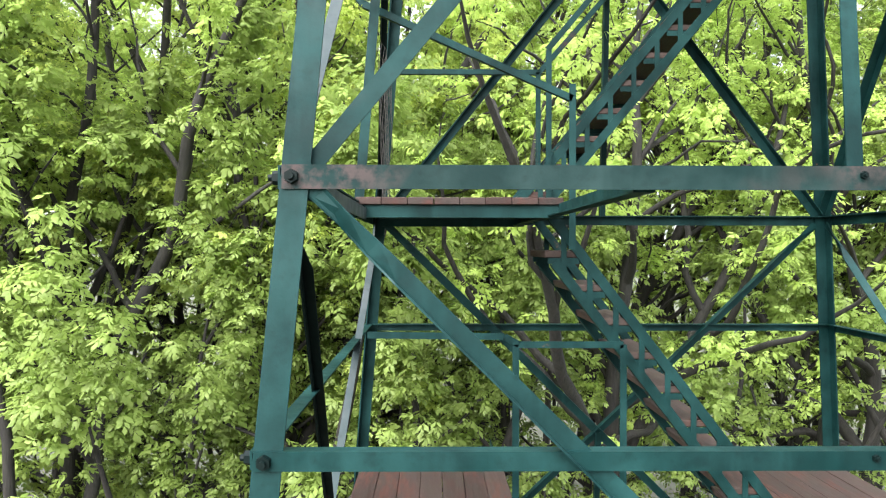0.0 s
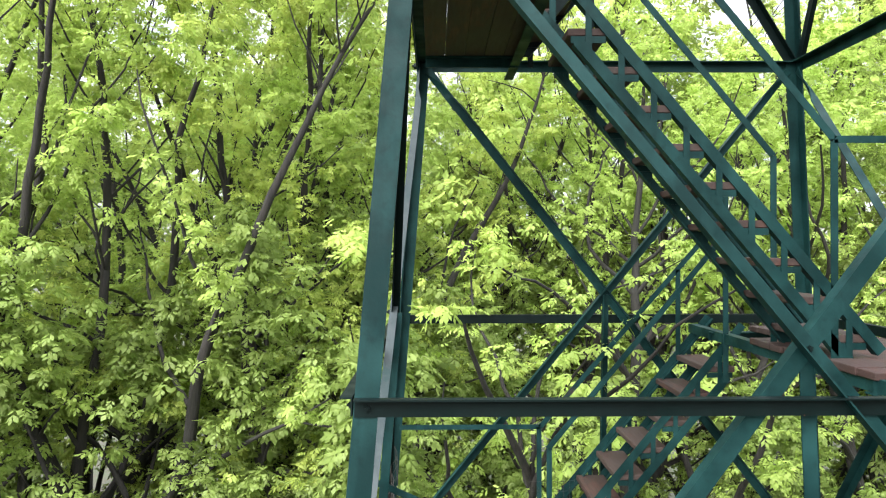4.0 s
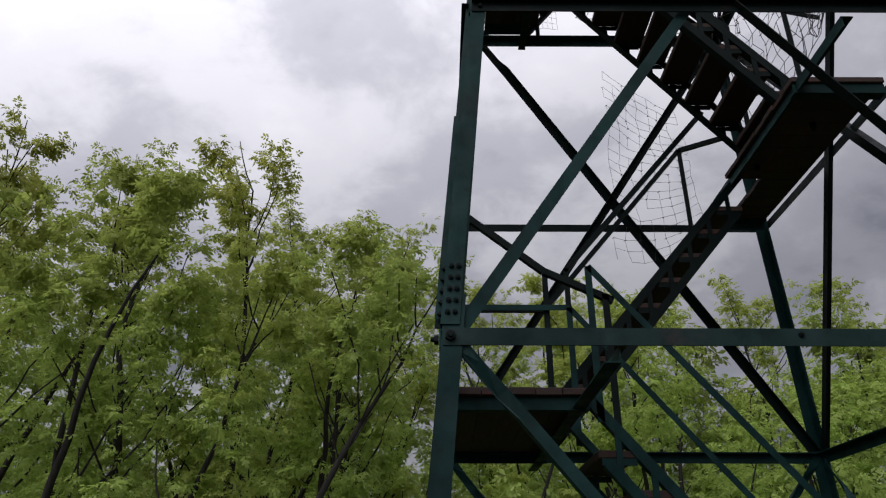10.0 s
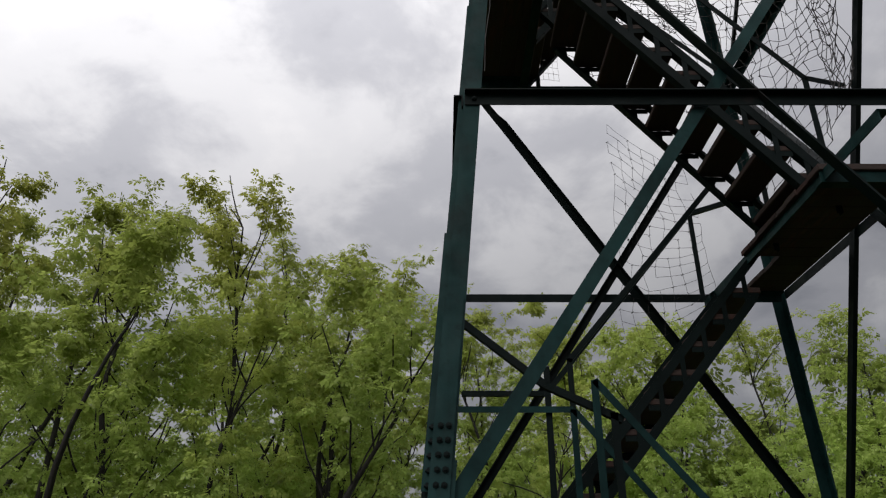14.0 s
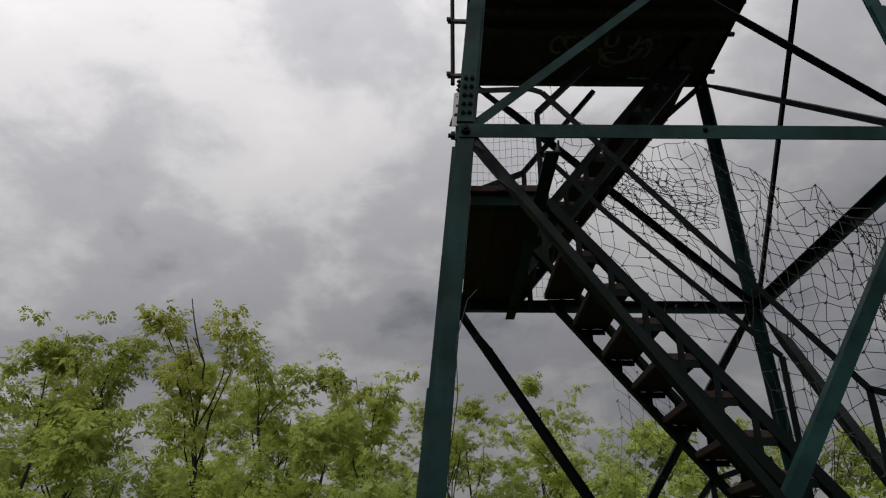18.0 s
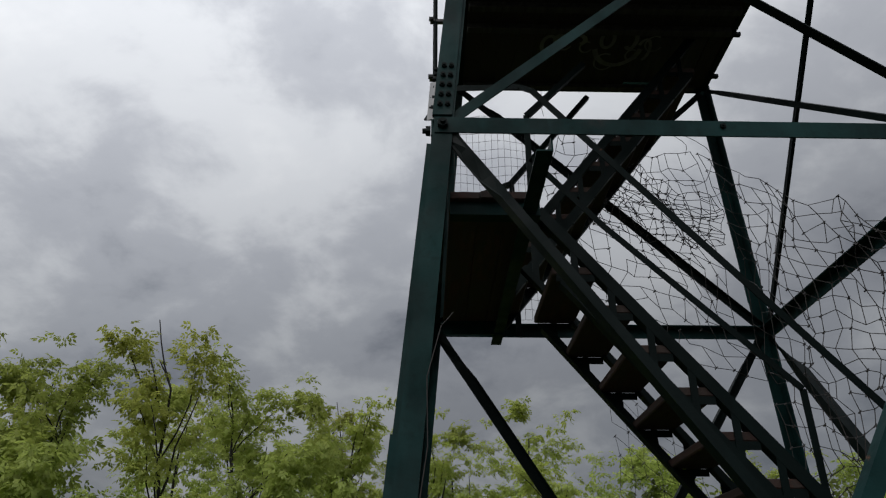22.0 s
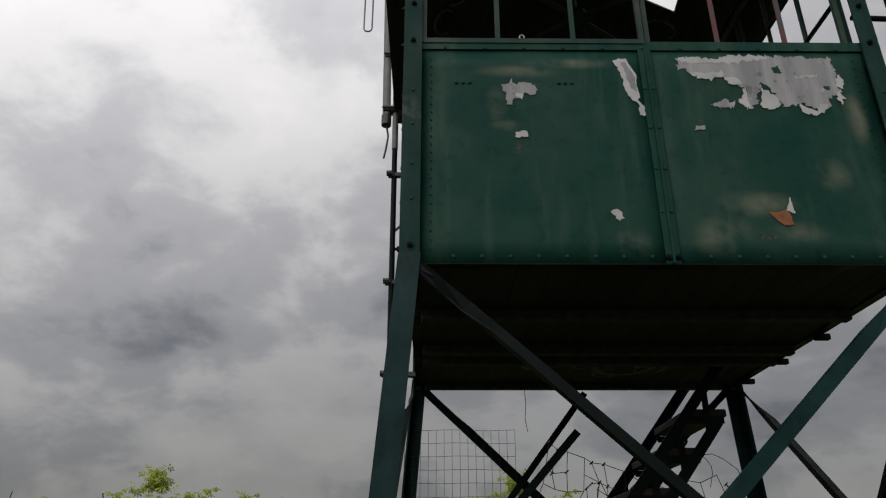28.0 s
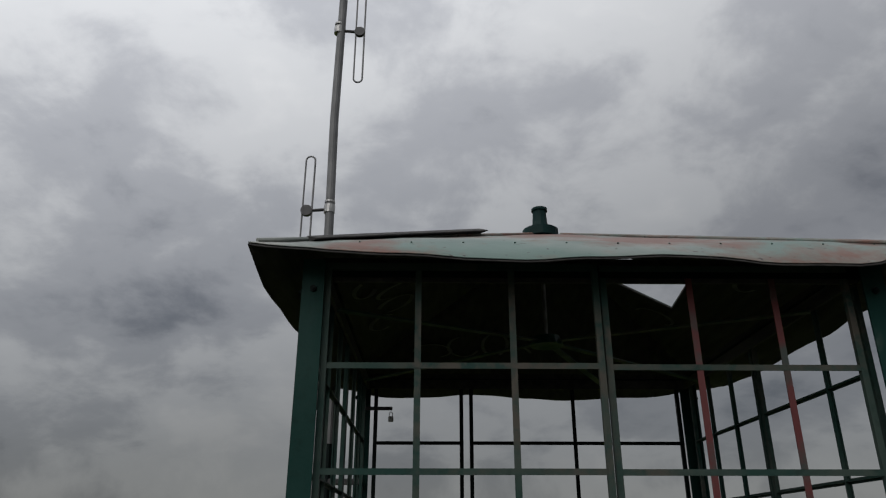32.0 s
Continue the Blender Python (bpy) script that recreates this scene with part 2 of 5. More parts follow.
RED_PAINT = red_bar()
WOOD = planks("weathered_red_boards", (0.0135, 0.0090, 0.0078), (0.0330, 0.0245, 0.0215), (0.0290, 0.0110, 0.0088), 0.65)
TREAD_WOOD = planks("weathered_tread_boards", (0.0168, 0.0117, 0.0101), (0.0368, 0.0275, 0.0238), (0.0275, 0.0129, 0.0104), 0.6)
FLOOR_WOOD = planks("dark_cab_boards", (0.0126, 0.0110, 0.0103), (0.0276, 0.0244, 0.0221), (0.0158, 0.0103, 0.0087), 0.4)


def roof_sheet():
    k = Nodes("weathered_roof_sheet")
    grey = k.mix(k.ramp(k.noise(3.0, 6.0), 0.3, 0.7), (0.15, 0.17, 0.16), (0.28, 0.29, 0.27))
    green = k.mix(k.ramp(k.noise(0.9, 4.0), 0.45, 0.6, 0.0, 0.8), grey, (0.09, 0.16, 0.14))
    rust = k.mix(k.ramp(k.noise(1.3, 6.0, 0.65, (1.2, 1, 1)), 0.46, 0.58, 0.0, 0.9), green, (0.15, 0.068, 0.050))
    spots = k.mix(k.ramp(k.noise(34.0, 2.0), 0.68, 0.72), rust, (0.05, 0.045, 0.04))
    return k.done(spots, 0.6, k.noise(12.0, 4.0), 0.004)


# near-black boards; the shade under the roof is put into their colour
def shaded_boards():
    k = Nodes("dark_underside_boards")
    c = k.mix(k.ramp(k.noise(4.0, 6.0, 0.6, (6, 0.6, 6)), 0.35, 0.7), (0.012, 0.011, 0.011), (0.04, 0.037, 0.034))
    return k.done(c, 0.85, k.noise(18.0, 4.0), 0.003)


def simple(name, a, b, rough, scale=8.0, metal=0.0, bump=0.001):
    k = Nodes(name)
    return k.done(k.mix(k.ramp(k.noise(scale, 5.0), 0.35, 0.65), a, b), rough, k.noise(scale * 6, 4.0), bump, metal)


ROOF = roof_sheet()
CEILING = shaded_boards()


def bare_sheet():
    """Grey metal with drips and scraps of primer left on it."""
    k = Nodes("bare_grey_sheet")
    c = k.mix(k.ramp(k.noise(12.0, 5.0, 0.6, (1, 1, 0.14)), 0.38, 0.66), (0.185, 0.19, 0.20), (0.32, 0.325, 0.33))
    c = k.mix(k.ramp(k.noise(16.0, 6.0, 0.65), 0.60, 0.66, 0.0, 0.8), c, (0.06, 0.10, 0.085))
    c = k.mix(k.ramp(k.noise(9.0, 6.0, 0.65), 0.62, 0.70, 0.0, 0.8), c, (0.42, 0.42, 0.41))
    return k.done(c, 0.6, k.noise(40.0, 4.0), 0.001)


BARE_METAL = bare_sheet()
FLAKE = simple("flaked_pale_primer", (0.33, 0.34, 0.34), (0.45, 0.455, 0.45), 0.7, 9.0)
ORANGE_RUST = simple("orange_rust_spot", (0.24, 0.095, 0.03), (0.15, 0.055, 0.022), 0.85, 20.0)
MAST_GREY = simple("galvanised_mast", (0.085, 0.088, 0.09), (0.13, 0.132, 0.135), 0.55, 6.0, 0.1)
BLACK = simple("black_fitting", (0.0120, 0.0120, 0.0132), (0.0240, 0.0240, 0.0252), 0.5, 20.0)
STEEL = simple("dull_steel", (0.22, 0.22, 0.22), (0.36, 0.36, 0.35), 0.4, 20.0, 0.7)
WIRE = simple("rusted_fence_wire", (0.0140, 0.0128, 0.0120), (0.0280, 0.0240, 0.0220), 0.6, 30.0, 0.3)
CHALK = simple("pale_scrawl", (0.09, 0.09, 0.085), (0.15, 0.15, 0.14), 0.9, 9.0)
CONCRETE = simple("footing_concrete", (0.25, 0.24, 0.22), (0.36, 0.35, 0.33), 0.9, 9.0)


def bark():
    k = Nodes("furrowed_bark")
    ridges = k.noise(7.0, 6.0, 0.65, (3.2, 3.2, 0.5))
    c = k.mix(k.ramp(ridges, 0.35, 0.65), (0.0045, 0.004, 0.0035), (0.018, 0.0155, 0.013))
    c = k.mix(k.ramp(k.noise(0.8, 4.0), 0.5, 0.7, 0.0, 0.5), c, (0.019, 0.021, 0.016))
    return k.done(c, 0.9, ridges, 0.03)


def leaves(name, tint):
    """Thin spring leaves, through which the sky shines."""
    m = bpy.data.materials.new(name)
    m.use_nodes = True
    n, l = m.node_tree.nodes, m.node_tree.links
    n.clear()
    geo = n.new("ShaderNodeNewGeometry")
    own = n.new("ShaderNodeObjectInfo")
    r = n.new("ShaderNodeValToRGB")
    cols = [(0.0, (0.370, 0.504, 0.124)), (0.45, (0.415, 0.550, 0.138)), (0.8, (0.440, 0.574, 0.150)), (1.0, (0.464, 0.588, 0.168))]
    for i, (at, c) in enumerate(cols):
        e = r.color_ramp.elements[i] if i < 2 else r.color_ramp.elements.new(at)
        e.position, e.color = at, (*[a * b for a, b in zip(c, tint)], 1)
    l.new(geo.outputs["Random Per Island"], r.inputs[0])
    hue = n.new("ShaderNodeHueSaturation")
    vary = n.new("ShaderNodeMapRange")
    vary.inputs[3].default_value, vary.inputs[4].default_value = 0.86, 1.13
    l.new(own.outputs["Random"], vary.inputs[0])
    l.new(vary.outputs[0], hue.inputs["Value"])
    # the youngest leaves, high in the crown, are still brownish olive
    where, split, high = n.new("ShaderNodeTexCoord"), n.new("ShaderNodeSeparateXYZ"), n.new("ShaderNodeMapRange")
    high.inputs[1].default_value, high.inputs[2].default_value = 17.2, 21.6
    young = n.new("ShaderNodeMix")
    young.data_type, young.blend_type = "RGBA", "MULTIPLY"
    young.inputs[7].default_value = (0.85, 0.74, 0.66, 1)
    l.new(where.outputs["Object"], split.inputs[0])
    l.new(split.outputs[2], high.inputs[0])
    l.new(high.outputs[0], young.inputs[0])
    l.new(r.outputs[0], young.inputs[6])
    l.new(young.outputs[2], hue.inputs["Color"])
    d, t, g = n.new("ShaderNodeBsdfDiffuse"), n.new("ShaderNodeBsdfTranslucent"), n.new("ShaderNodeBsdfGlossy")
    g.inputs["Roughness"].default_value = 0.5
    a, b = n.new("ShaderNodeMixShader"), n.new("ShaderNodeMixShader")
    a.inputs[0].default_value, b.inputs[0].default_value = 0.56, 0.015
    out = n.new("ShaderNodeOutputMaterial")
    l.new(hue.outputs[0], d.inputs[0]), l.new(hue.outputs[0], t.inputs[0])
    l.new(d.outputs[0], a.inputs[1]), l.new(t.outputs[0], a.inputs[2])
    l.new(a.outputs[0], b.inputs[1]), l.new(g.outputs[0], b.inputs[2])
    l.new(b.outputs[0], out.inputs[0])
    return m


BARK = bark()
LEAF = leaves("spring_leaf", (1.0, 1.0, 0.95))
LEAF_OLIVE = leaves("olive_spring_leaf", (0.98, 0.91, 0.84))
# spring leaf darkened; the dimness of low and far trees is in the colour
LEAF_SHADED = leaves("shaded_spring_leaf", (0.62, 0.635, 0.64))


def litter():
    k = Nodes("leaf_litter")
    c = k.mix(k.ramp(k.noise(0.35, 6.0), 0.4, 0.6), (0.028, 0.03, 0.016), (0.035, 0.045, 0.02))
    c = k.mix(k.ramp(k.noise(3.0, 6.0), 0.5, 0.65), c, (0.045, 0.036, 0.025))
    return k.done(c, 0.95, k.noise(2.0, 6.0), 0.08)


SOIL = litter()

# ---- building helpers ----
ORIGIN = {}


def thing(name, place, label, category, group="", kind=""):
    """An Empty at a thing's base, which carries its parts."""
    ob = new(name)
    ob.location = place
    ob.empty_display_size = 0.2
    ORIGIN[ob] = Vector(place)
    return tagged(ob, label, category, group, kind)


def mesh_of(name, bm, material):
    me = bpy.data.meshes.new(name)
    bm.to_mesh(me)
    bm.free()
    for m in (material if isinstance(material, (list, tuple)) else [material]):
        me.materials.append(m)
    return me


def part(name, bm, material, parent, label=""):
    """Links a bmesh, made in world coordinates, as one mesh under a thing or part."""
    base = ORIGIN[parent]
    bmesh.ops.translate(bm, vec=-base, verts=bm.verts)
    ob = new(name, mesh_of(name, bm, material))
    ob.parent = parent
    ORIGIN[ob] = base
    return tagged(ob, label)


def frame_of(p, q, n):
    """Axes of a bar from p to q: along, and two across, the first nearest to n."""
    a = (q - p).normalized()
    u = (n - a * n.dot(a)).normalized()
    return a, u, a.cross(u)


def prism(bm, p, q, n, outline):
    """A bar from p to q with that outline, in the axes (nearest n, across)."""
    p, q, n = Vector(p), Vector(q), Vector(n)
    a, u, v = frame_of(p, q, n)
    rings = []
    for c in (p, q):
        rings.append([bm.verts.new(c + u * x + v * y) for x, y in outline])
    k = len(outline)
    for i in range(k):
        bm.faces.new((rings[0][i], rings[0][(i + 1) % k], rings[1][(i + 1) % k], rings[1][i]))
    bm.faces.new(rings[0][::-1])
    bm.faces.new(rings[1])
    return bm


def angle_bar(p, q, n, size=0.08, side=1, thick=0.008, bm=None):
    """A steel angle from p to q: one flange faces n, the other stands behind it, along its edge on the given side."""
    bm = bm or bmesh.new()
    s, t = size, thick
    pts = [(0, -s / 2), (0, s / 2), (-s, s / 2), (-s, s / 2 - t), (-t, s / 2 - t), (-t, -s / 2)]
    if side < 0:
        pts = [(x, -y) for x, y in pts][::-1]
    prism(bm, p, q, n, pts)
    bmesh.ops.recalc_face_normals(bm, faces=bm.faces)
    return bm


def box(p0, p1, bm=None, bevel=0.0):
    bm = bm or bmesh.new()
    c = [(a + b) / 2 for a, b in zip(p0, p1)]
    d = [abs(b - a) for a, b in zip(p0, p1)]
    made = bmesh.ops.create_cube(bm, size=1, matrix=Matrix.Translation(c) @ Matrix.Diagonal((*d, 1)))
    if bevel:
        edges = list({e for v in made["verts"] for e in v.link_edges})
        bmesh.ops.bevel(bm, geom=edges, offset=bevel, segments=1, affect="EDGES")
    return bm


def rod(points, r, bm=None, sides=8):
    """A round bar along points."""
    bm = bm or bmesh.new()
    pts = [Vector(p) for p in points]
    ring0 = None
    for i, p in enumerate(pts):
        a = (pts[min(i + 1, len(pts) - 1)] - pts[max(i - 1, 0)]).normalized()
        u = a.orthogonal().normalized() if ring0 is None else (u - a * u.dot(a)).normalized()
        v = a.cross(u)
        ring = [bm.verts.new(p + r * (u * math.cos(6.2832 * k / sides) + v * math.sin(6.2832 * k / sides))) for k in range(sides)]
        if ring0:
            for k in range(sides):
                bm.faces.new((ring0[k], ring0[(k + 1) % sides], ring[(k + 1) % sides], ring[k]))
        else:
            bm.faces.new(ring[::-1])
        ring0 = ring
    bm.faces.new(ring0)
    return bm



def shared(name, mesh, m, parent, label=""):
    """One of many alike pieces: an object of its own on a shared mesh, at the world pose m."""
    ob = new(name, mesh)
    ob.parent = parent
    ob.matrix_basis = Matrix.Translation(-ORIGIN[parent]) @ m
    ORIGIN[ob] = ORIGIN[parent]
    return tagged(ob, label)


def facing(place, n):
    """A pose at place with its z axis along n."""
    return Matrix.Translation(place) @ Vector(n).to_track_quat("Z", "Y").to_matrix().to_4x4()


def bolt_mesh(name, r, h, material):
    bm = bmesh.new()
    bmesh.ops.create_cone(bm, cap_ends=True, segments=6, radius1=r, radius2=r * 0.92, depth=h, matrix=Matrix.Translation((0, 0, h / 2)))
    bmesh.ops.create_cone(bm, cap_ends=True, segments=8, radius1=r * 0.5, radius2=r * 0.45, depth=h * 0.8, matrix=Matrix.Translation((0, 0, h * 1.3)))
    return mesh_of(name, bm, material)


def rivet_mesh(name, r, material):
    bm = bmesh.new()
    bmesh.ops.create_uvsphere(bm, u_segments=8, v_segments=4, radius=r, matrix=Matrix.Diagonal((1, 1, 0.55, 1)))
    return mesh_of(name, bm, material)


BOLT = bolt_mesh("bolt", 0.014, 0.011, GREEN_DARK)
BIG_BOLT = bolt_mesh("bolt", 0.026, 0.022, GREEN_DARK)
RIVET = rivet_mesh("rivet", 0.0095, CAB_GREEN)
SMALL_RIVET = rivet_mesh("rivet", 0.0045, CAB_GREEN)

# ---- plan of the tower ----
Z_CAB = 22.0                                   # underside of the cab's wall
zD, zE, zC, zB, zA = 19.80, 17.665, 15.54, 13.36, 11.21
NODES = [Z_CAB, zD, zC, zA, 7.15, 3.2, 0.25]   # where the braces meet the legs
MIDS = [zE, zB, 5.1, 1.7]               # girts at half height
HALF_CAB = 1.115


def half(z):
    """Half the tower's width at a height, to the outer faces of the legs."""
    return HALF_CAB + 0.0758 * (Z_CAB - z)


def half_x(z):
    """The same across the front, where the legs stand a little further out."""
    return HALF_CAB + 0.0800 * (Z_CAB - z)


CORNERS = [(-1, -1), (1, -1), (1, 1), (-1, 1)]
NORMALS = [Vector((0, -1, 0)), Vector((1, 0, 0)), Vector((0, 1, 0)), Vector((-1, 0, 0))]
tower = thing("lookout_tower", (0, 0, 0), "tall green-painted steel angle lookout tower with cross bracing", "tower")


def corner_angle(sx, sy, z0, z1, s, t, out=0.0):
    """A leg angle with its heel on the tower's corner line."""
    bm = bmesh.new()
    rings = []
    for z in (z0, z1):
        c = Vector((sx * (half_x(z) + out), sy * (half(z) + out), z))
        rings.append([bm.verts.new(c + Vector((-sx * a, -sy * b, 0))) for a, b in [(0, 0), (s, 0), (s, t), (t, t), (t, s), (0, s)]])
    for i in range(6):
        bm.faces.new((rings[0][i], rings[0][(i + 1) % 6], rings[1][(i + 1) % 6], rings[1][i]))
    bm.faces.new(rings[0][::-1]), bm.faces.new(rings[1])
    bmesh.ops.recalc_face_normals(bm, faces=bm.faces)
    return bm


for sx, sy in CORNERS:
    for z0, z1, s in ((0.0, 7.4, 0.125), (7.4, zC + 0.22, 0.098), (zC + 0.22, zD + 0.25, 0.088), (zD + 0.25, Z_CAB, 0.092)):
        part("leg", corner_angle(sx, sy, z0, z1, s, 0.011), GREEN, tower)
    part("footing", box((sx * half(0) - 0.35, sy * half(0) - 0.35, -0.3), (sx * half(0) + 0.35, sy * half(0) + 0.35, 0.12), bevel=0.03), CONCRETE, tower, "square concrete footing")
    for zn in (zC, zD):
        plate = part("splice_plate", corner_angle(sx, sy, zn + 0.06, zn + 0.95, 0.088, 0.009, 0.010), GREEN, tower, "bolted splice angle on the leg")
        for dz in (0.12, 0.18, 0.24, 0.30, 0.36):
            for off in (0.03, 0.064):
                z = zn + dz
                h = half(z) + 0.011
                hx = half_x(z) + 0.011
                shared("bolt", BOLT, facing((sx * (hx - off), sy * h, z), (0, sy, 0)), plate)
                shared("bolt", BOLT, facing((sx * hx, sy * (h - off), z), (sx, 0, 0)), plate)


def face_point(k, u, z, inset=0.0):
    """A point on face k of the tower (0 front, 1 right, 2 back, 3 left): u metres from its middle."""
    x, y = u, -half(z) + inset
    for _ in range(k):
        x, y = -y, x
    if k in (1, 3):
        x += math.copysign(half_x(z) - half(z), x)
    return Vector((x, y, z))


def brace(p, q, n, size, side, out=1):
    """A brace whose upper end is hammered flat and twisted where it meets the leg."""
    p, q, n = Vector(p), Vector(q), Vector(n)
    a, u, v = frame_of(p, q, n)
    length = (q - p).length
    t = 0.007
    bm = bmesh.new()
    rings = []
    for d, fold, turn in ((0, 1, 0), (length - 0.44, 1, 0), (length - 0.30, 0.25, 14), (length - 0.16, 0.06, 34), (length, 0.06, 6)):
        s = size
        pts = [(0, -s / 2), (0, s / 2), (-s * fold * out, s / 2), (-s * fold * out, s / 2 - t), (-t * out, s / 2 - t), (-t * out, -s / 2)]
        c, w = math.cos(radians(turn) * side), math.sin(radians(turn) * side)
        pts = [(x, y * side) for x, y in pts]
        rings.append([bm.verts.new(p + a * d + u * (x * c - y * w) + v * (x * w + y * c)) for x, y in pts])
    for r0, r1 in zip(rings, rings[1:]):
        for i in range(6):
            bm.faces.new((r0[i], r0[(i + 1) % 6], r1[(i + 1) % 6], r1[i]))
    bm.faces.new(rings[0][::-1]), bm.faces.new(rings[-1])
    bmesh.ops.recalc_face_normals(bm, faces=bm.faces)
    return bm


for k in range(4):
    n = NORMALS[k]
    along = face_point(k, 1, 5) - face_point(k, 0, 5)
    for z in NODES[1:] + [10.27]:
        e = (half_x(z) if k in (0, 2) else half(z)) - 0.006
        g = part("girt", angle_bar(face_point(k, -e, z, -0.010), face_point(k, e, z, -0.010), n, 0.064 if z == 10.27 else 0.082, -1), GREEN_WORN if k == 0 and z in (zA, zC) else GREEN, tower)
        for s in (-1, 1):
            shared("bolt", BIG_BOLT, facing(face_point(k, s * (e - 0.035), z, -0.012), n), g)
        shared("bolt", BOLT, facing(face_point(k, 0, z + 0.01, -0.012), n), g)
    for z in MIDS:
        e = (half_x(z) if k in (0, 2) else half(z)) - 0.004
        # flange turned outwards along the upper edge
        bm = bmesh.new()
        prism(bm, face_point(k, -e, z, -0.010), face_point(k, e, z, -0.010), n, [(-0.004, -0.035), (-0.004, 0.04), (0.045, 0.04), (0.045, 0.033), (0.003, 0.033), (0.003, -0.035)])
        bmesh.ops.recalc_face_normals(bm, faces=bm.faces)
        a, u, v = frame_of(face_point(k, -e, z), face_point(k, e, z), n)
        if v.z < 0:
            bmesh.ops.scale(bm, vec=(1, 1, -1), verts=bm.verts, space=Matrix.Translation((0, 0, -z)))
            bmesh.ops.reverse_faces(bm, faces=bm.faces)
        # dark green carries the shade under the outward flange
        g = part("girt", bm, GREEN_DARK, tower)
        for s in (-1, 1):
            shared("bolt", BOLT, facing(face_point(k, s * (e - 0.05), z, -0.014), n), g)
    for zt, zb in zip(NODES, NODES[1:]):
        if zb < 0.3:
            zb = 0.3
        et, eb = half(zt) - 0.055, half(zb) - 0.055
        for s in (-1, 1):
            inset = 0.014 if s < 0 else 0.024
            # inner and falling braces carry their shade as the darker green
            # left-face brace: sky sheen is put in as pale grey
            part("brace", brace(face_point(k, -s * eb, zb + 0.04, inset), face_point(k, s * et, zt - 0.03, inset), n, (0.052, 0.04, 0.052, 0.06)[k] if zt == Z_CAB else (0.066, 0.07, 0.07, 0.05)[k], -1 if k == 0 else -s, -1 if (k == 0 and s < 0) or (k in (1, 3) and zb > zC - 0.1) else 1), GREEN_DARK if zb > zC - 0.1 and (k or s < 0) else GREY_SHEEN if k == 3 and s < 0 and zb > 7 else GREEN_DARK if k == 3 and zb > 7 else GREEN, tower)
        zc = zb + (zt - zb) * eb / (eb + et)
        if zb < zC - 0.1:
            part("hanger", angle_bar(face_point(k, 0, zb + 0.03, 0.036), face_point(k, 0, zc, 0.036), n, 0.058, 1), GREEN, tower)
        shared("bolt", BOLT, facing(face_point(k, 0, zc, 0.012), n), tower)

# ---- landings and flights of stairs ----
def landing(x0, x1, y0, y1, z, notch=None):
    """Boards on a steel angle frame. notch: (y, x) past which the boards begin at x instead of x0."""
    ob = thing("stair_landing", ((x0 + x1) / 2, (y0 + y1) / 2, z), "stair landing of worn red-brown boards on green angles", "landing", "stair landings")
    rnd = random.Random(round(z * 100))
    if notch:
        n = round((y1 - y0) / 0.16)
        for i in range(n):
            a, b = y0 + (y1 - y0) * i / n + rnd.uniform(0.0005, 0.003), y0 + (y1 - y0) * (i + 1) / n - 0.0005
            start = notch[1] if a > notch[0] else x0
            part("board", box((start - rnd.uniform(0, 0.02), a, z - 0.045), (x1, b, z - rnd.uniform(0, 0.006)), bevel=0.004), WOOD, ob)
    else:
        n = round((x1 - x0) / 0.165)
        for i in range(n):
            a, b = x0 + (x1 - x0) * i / n + rnd.uniform(0.0005, 0.003), x0 + (x1 - x0) * (i + 1) / n - 0.0005
            part("board", box((a, y0 - rnd.uniform(0, 0.02), z - 0.045), (b, y1, z - rnd.uniform(0, 0.006)), bevel=0.004), WOOD, ob)
    zz = z - 0.085
    h = half(z) - 0.02
    side = -1 if x0 < 0 else 1
    xi = x1 if side < 0 else x0
    # cross angles under the boards, and bearers that run from the front girt to the back one
    part("front_angle", angle_bar((x0, y0 + 0.02, zz), (x1, y0 + 0.02, zz), (0, -1, 0), 0.075, 1), GREEN, ob)
    part("back_angle", angle_bar((x0, y1 - 0.02, zz), (x1, y1 - 0.02, zz), (0, 1, 0), 0.075, 1), GREEN, ob)
    part("bearer", angle_bar((xi - side * -0.02, -h, zz + 0.01), (xi - side * -0.02, h, zz + 0.01), (-side, 0, 0), 0.075, 1), GREEN, ob)
    if side < 0 and 10 < z < 12:
        # this bearer's sky sheen is painted into its pale colour
        part("bearer", angle_bar((x0 + 0.03, -h, zz + 0.02), (x0 + 0.03, y0 + 0.02, zz + 0.02), (0, 0, 1), 0.07, 1), GREY_SHEEN, ob, "bearer in grey paint with painted sky sheen")
    return ob


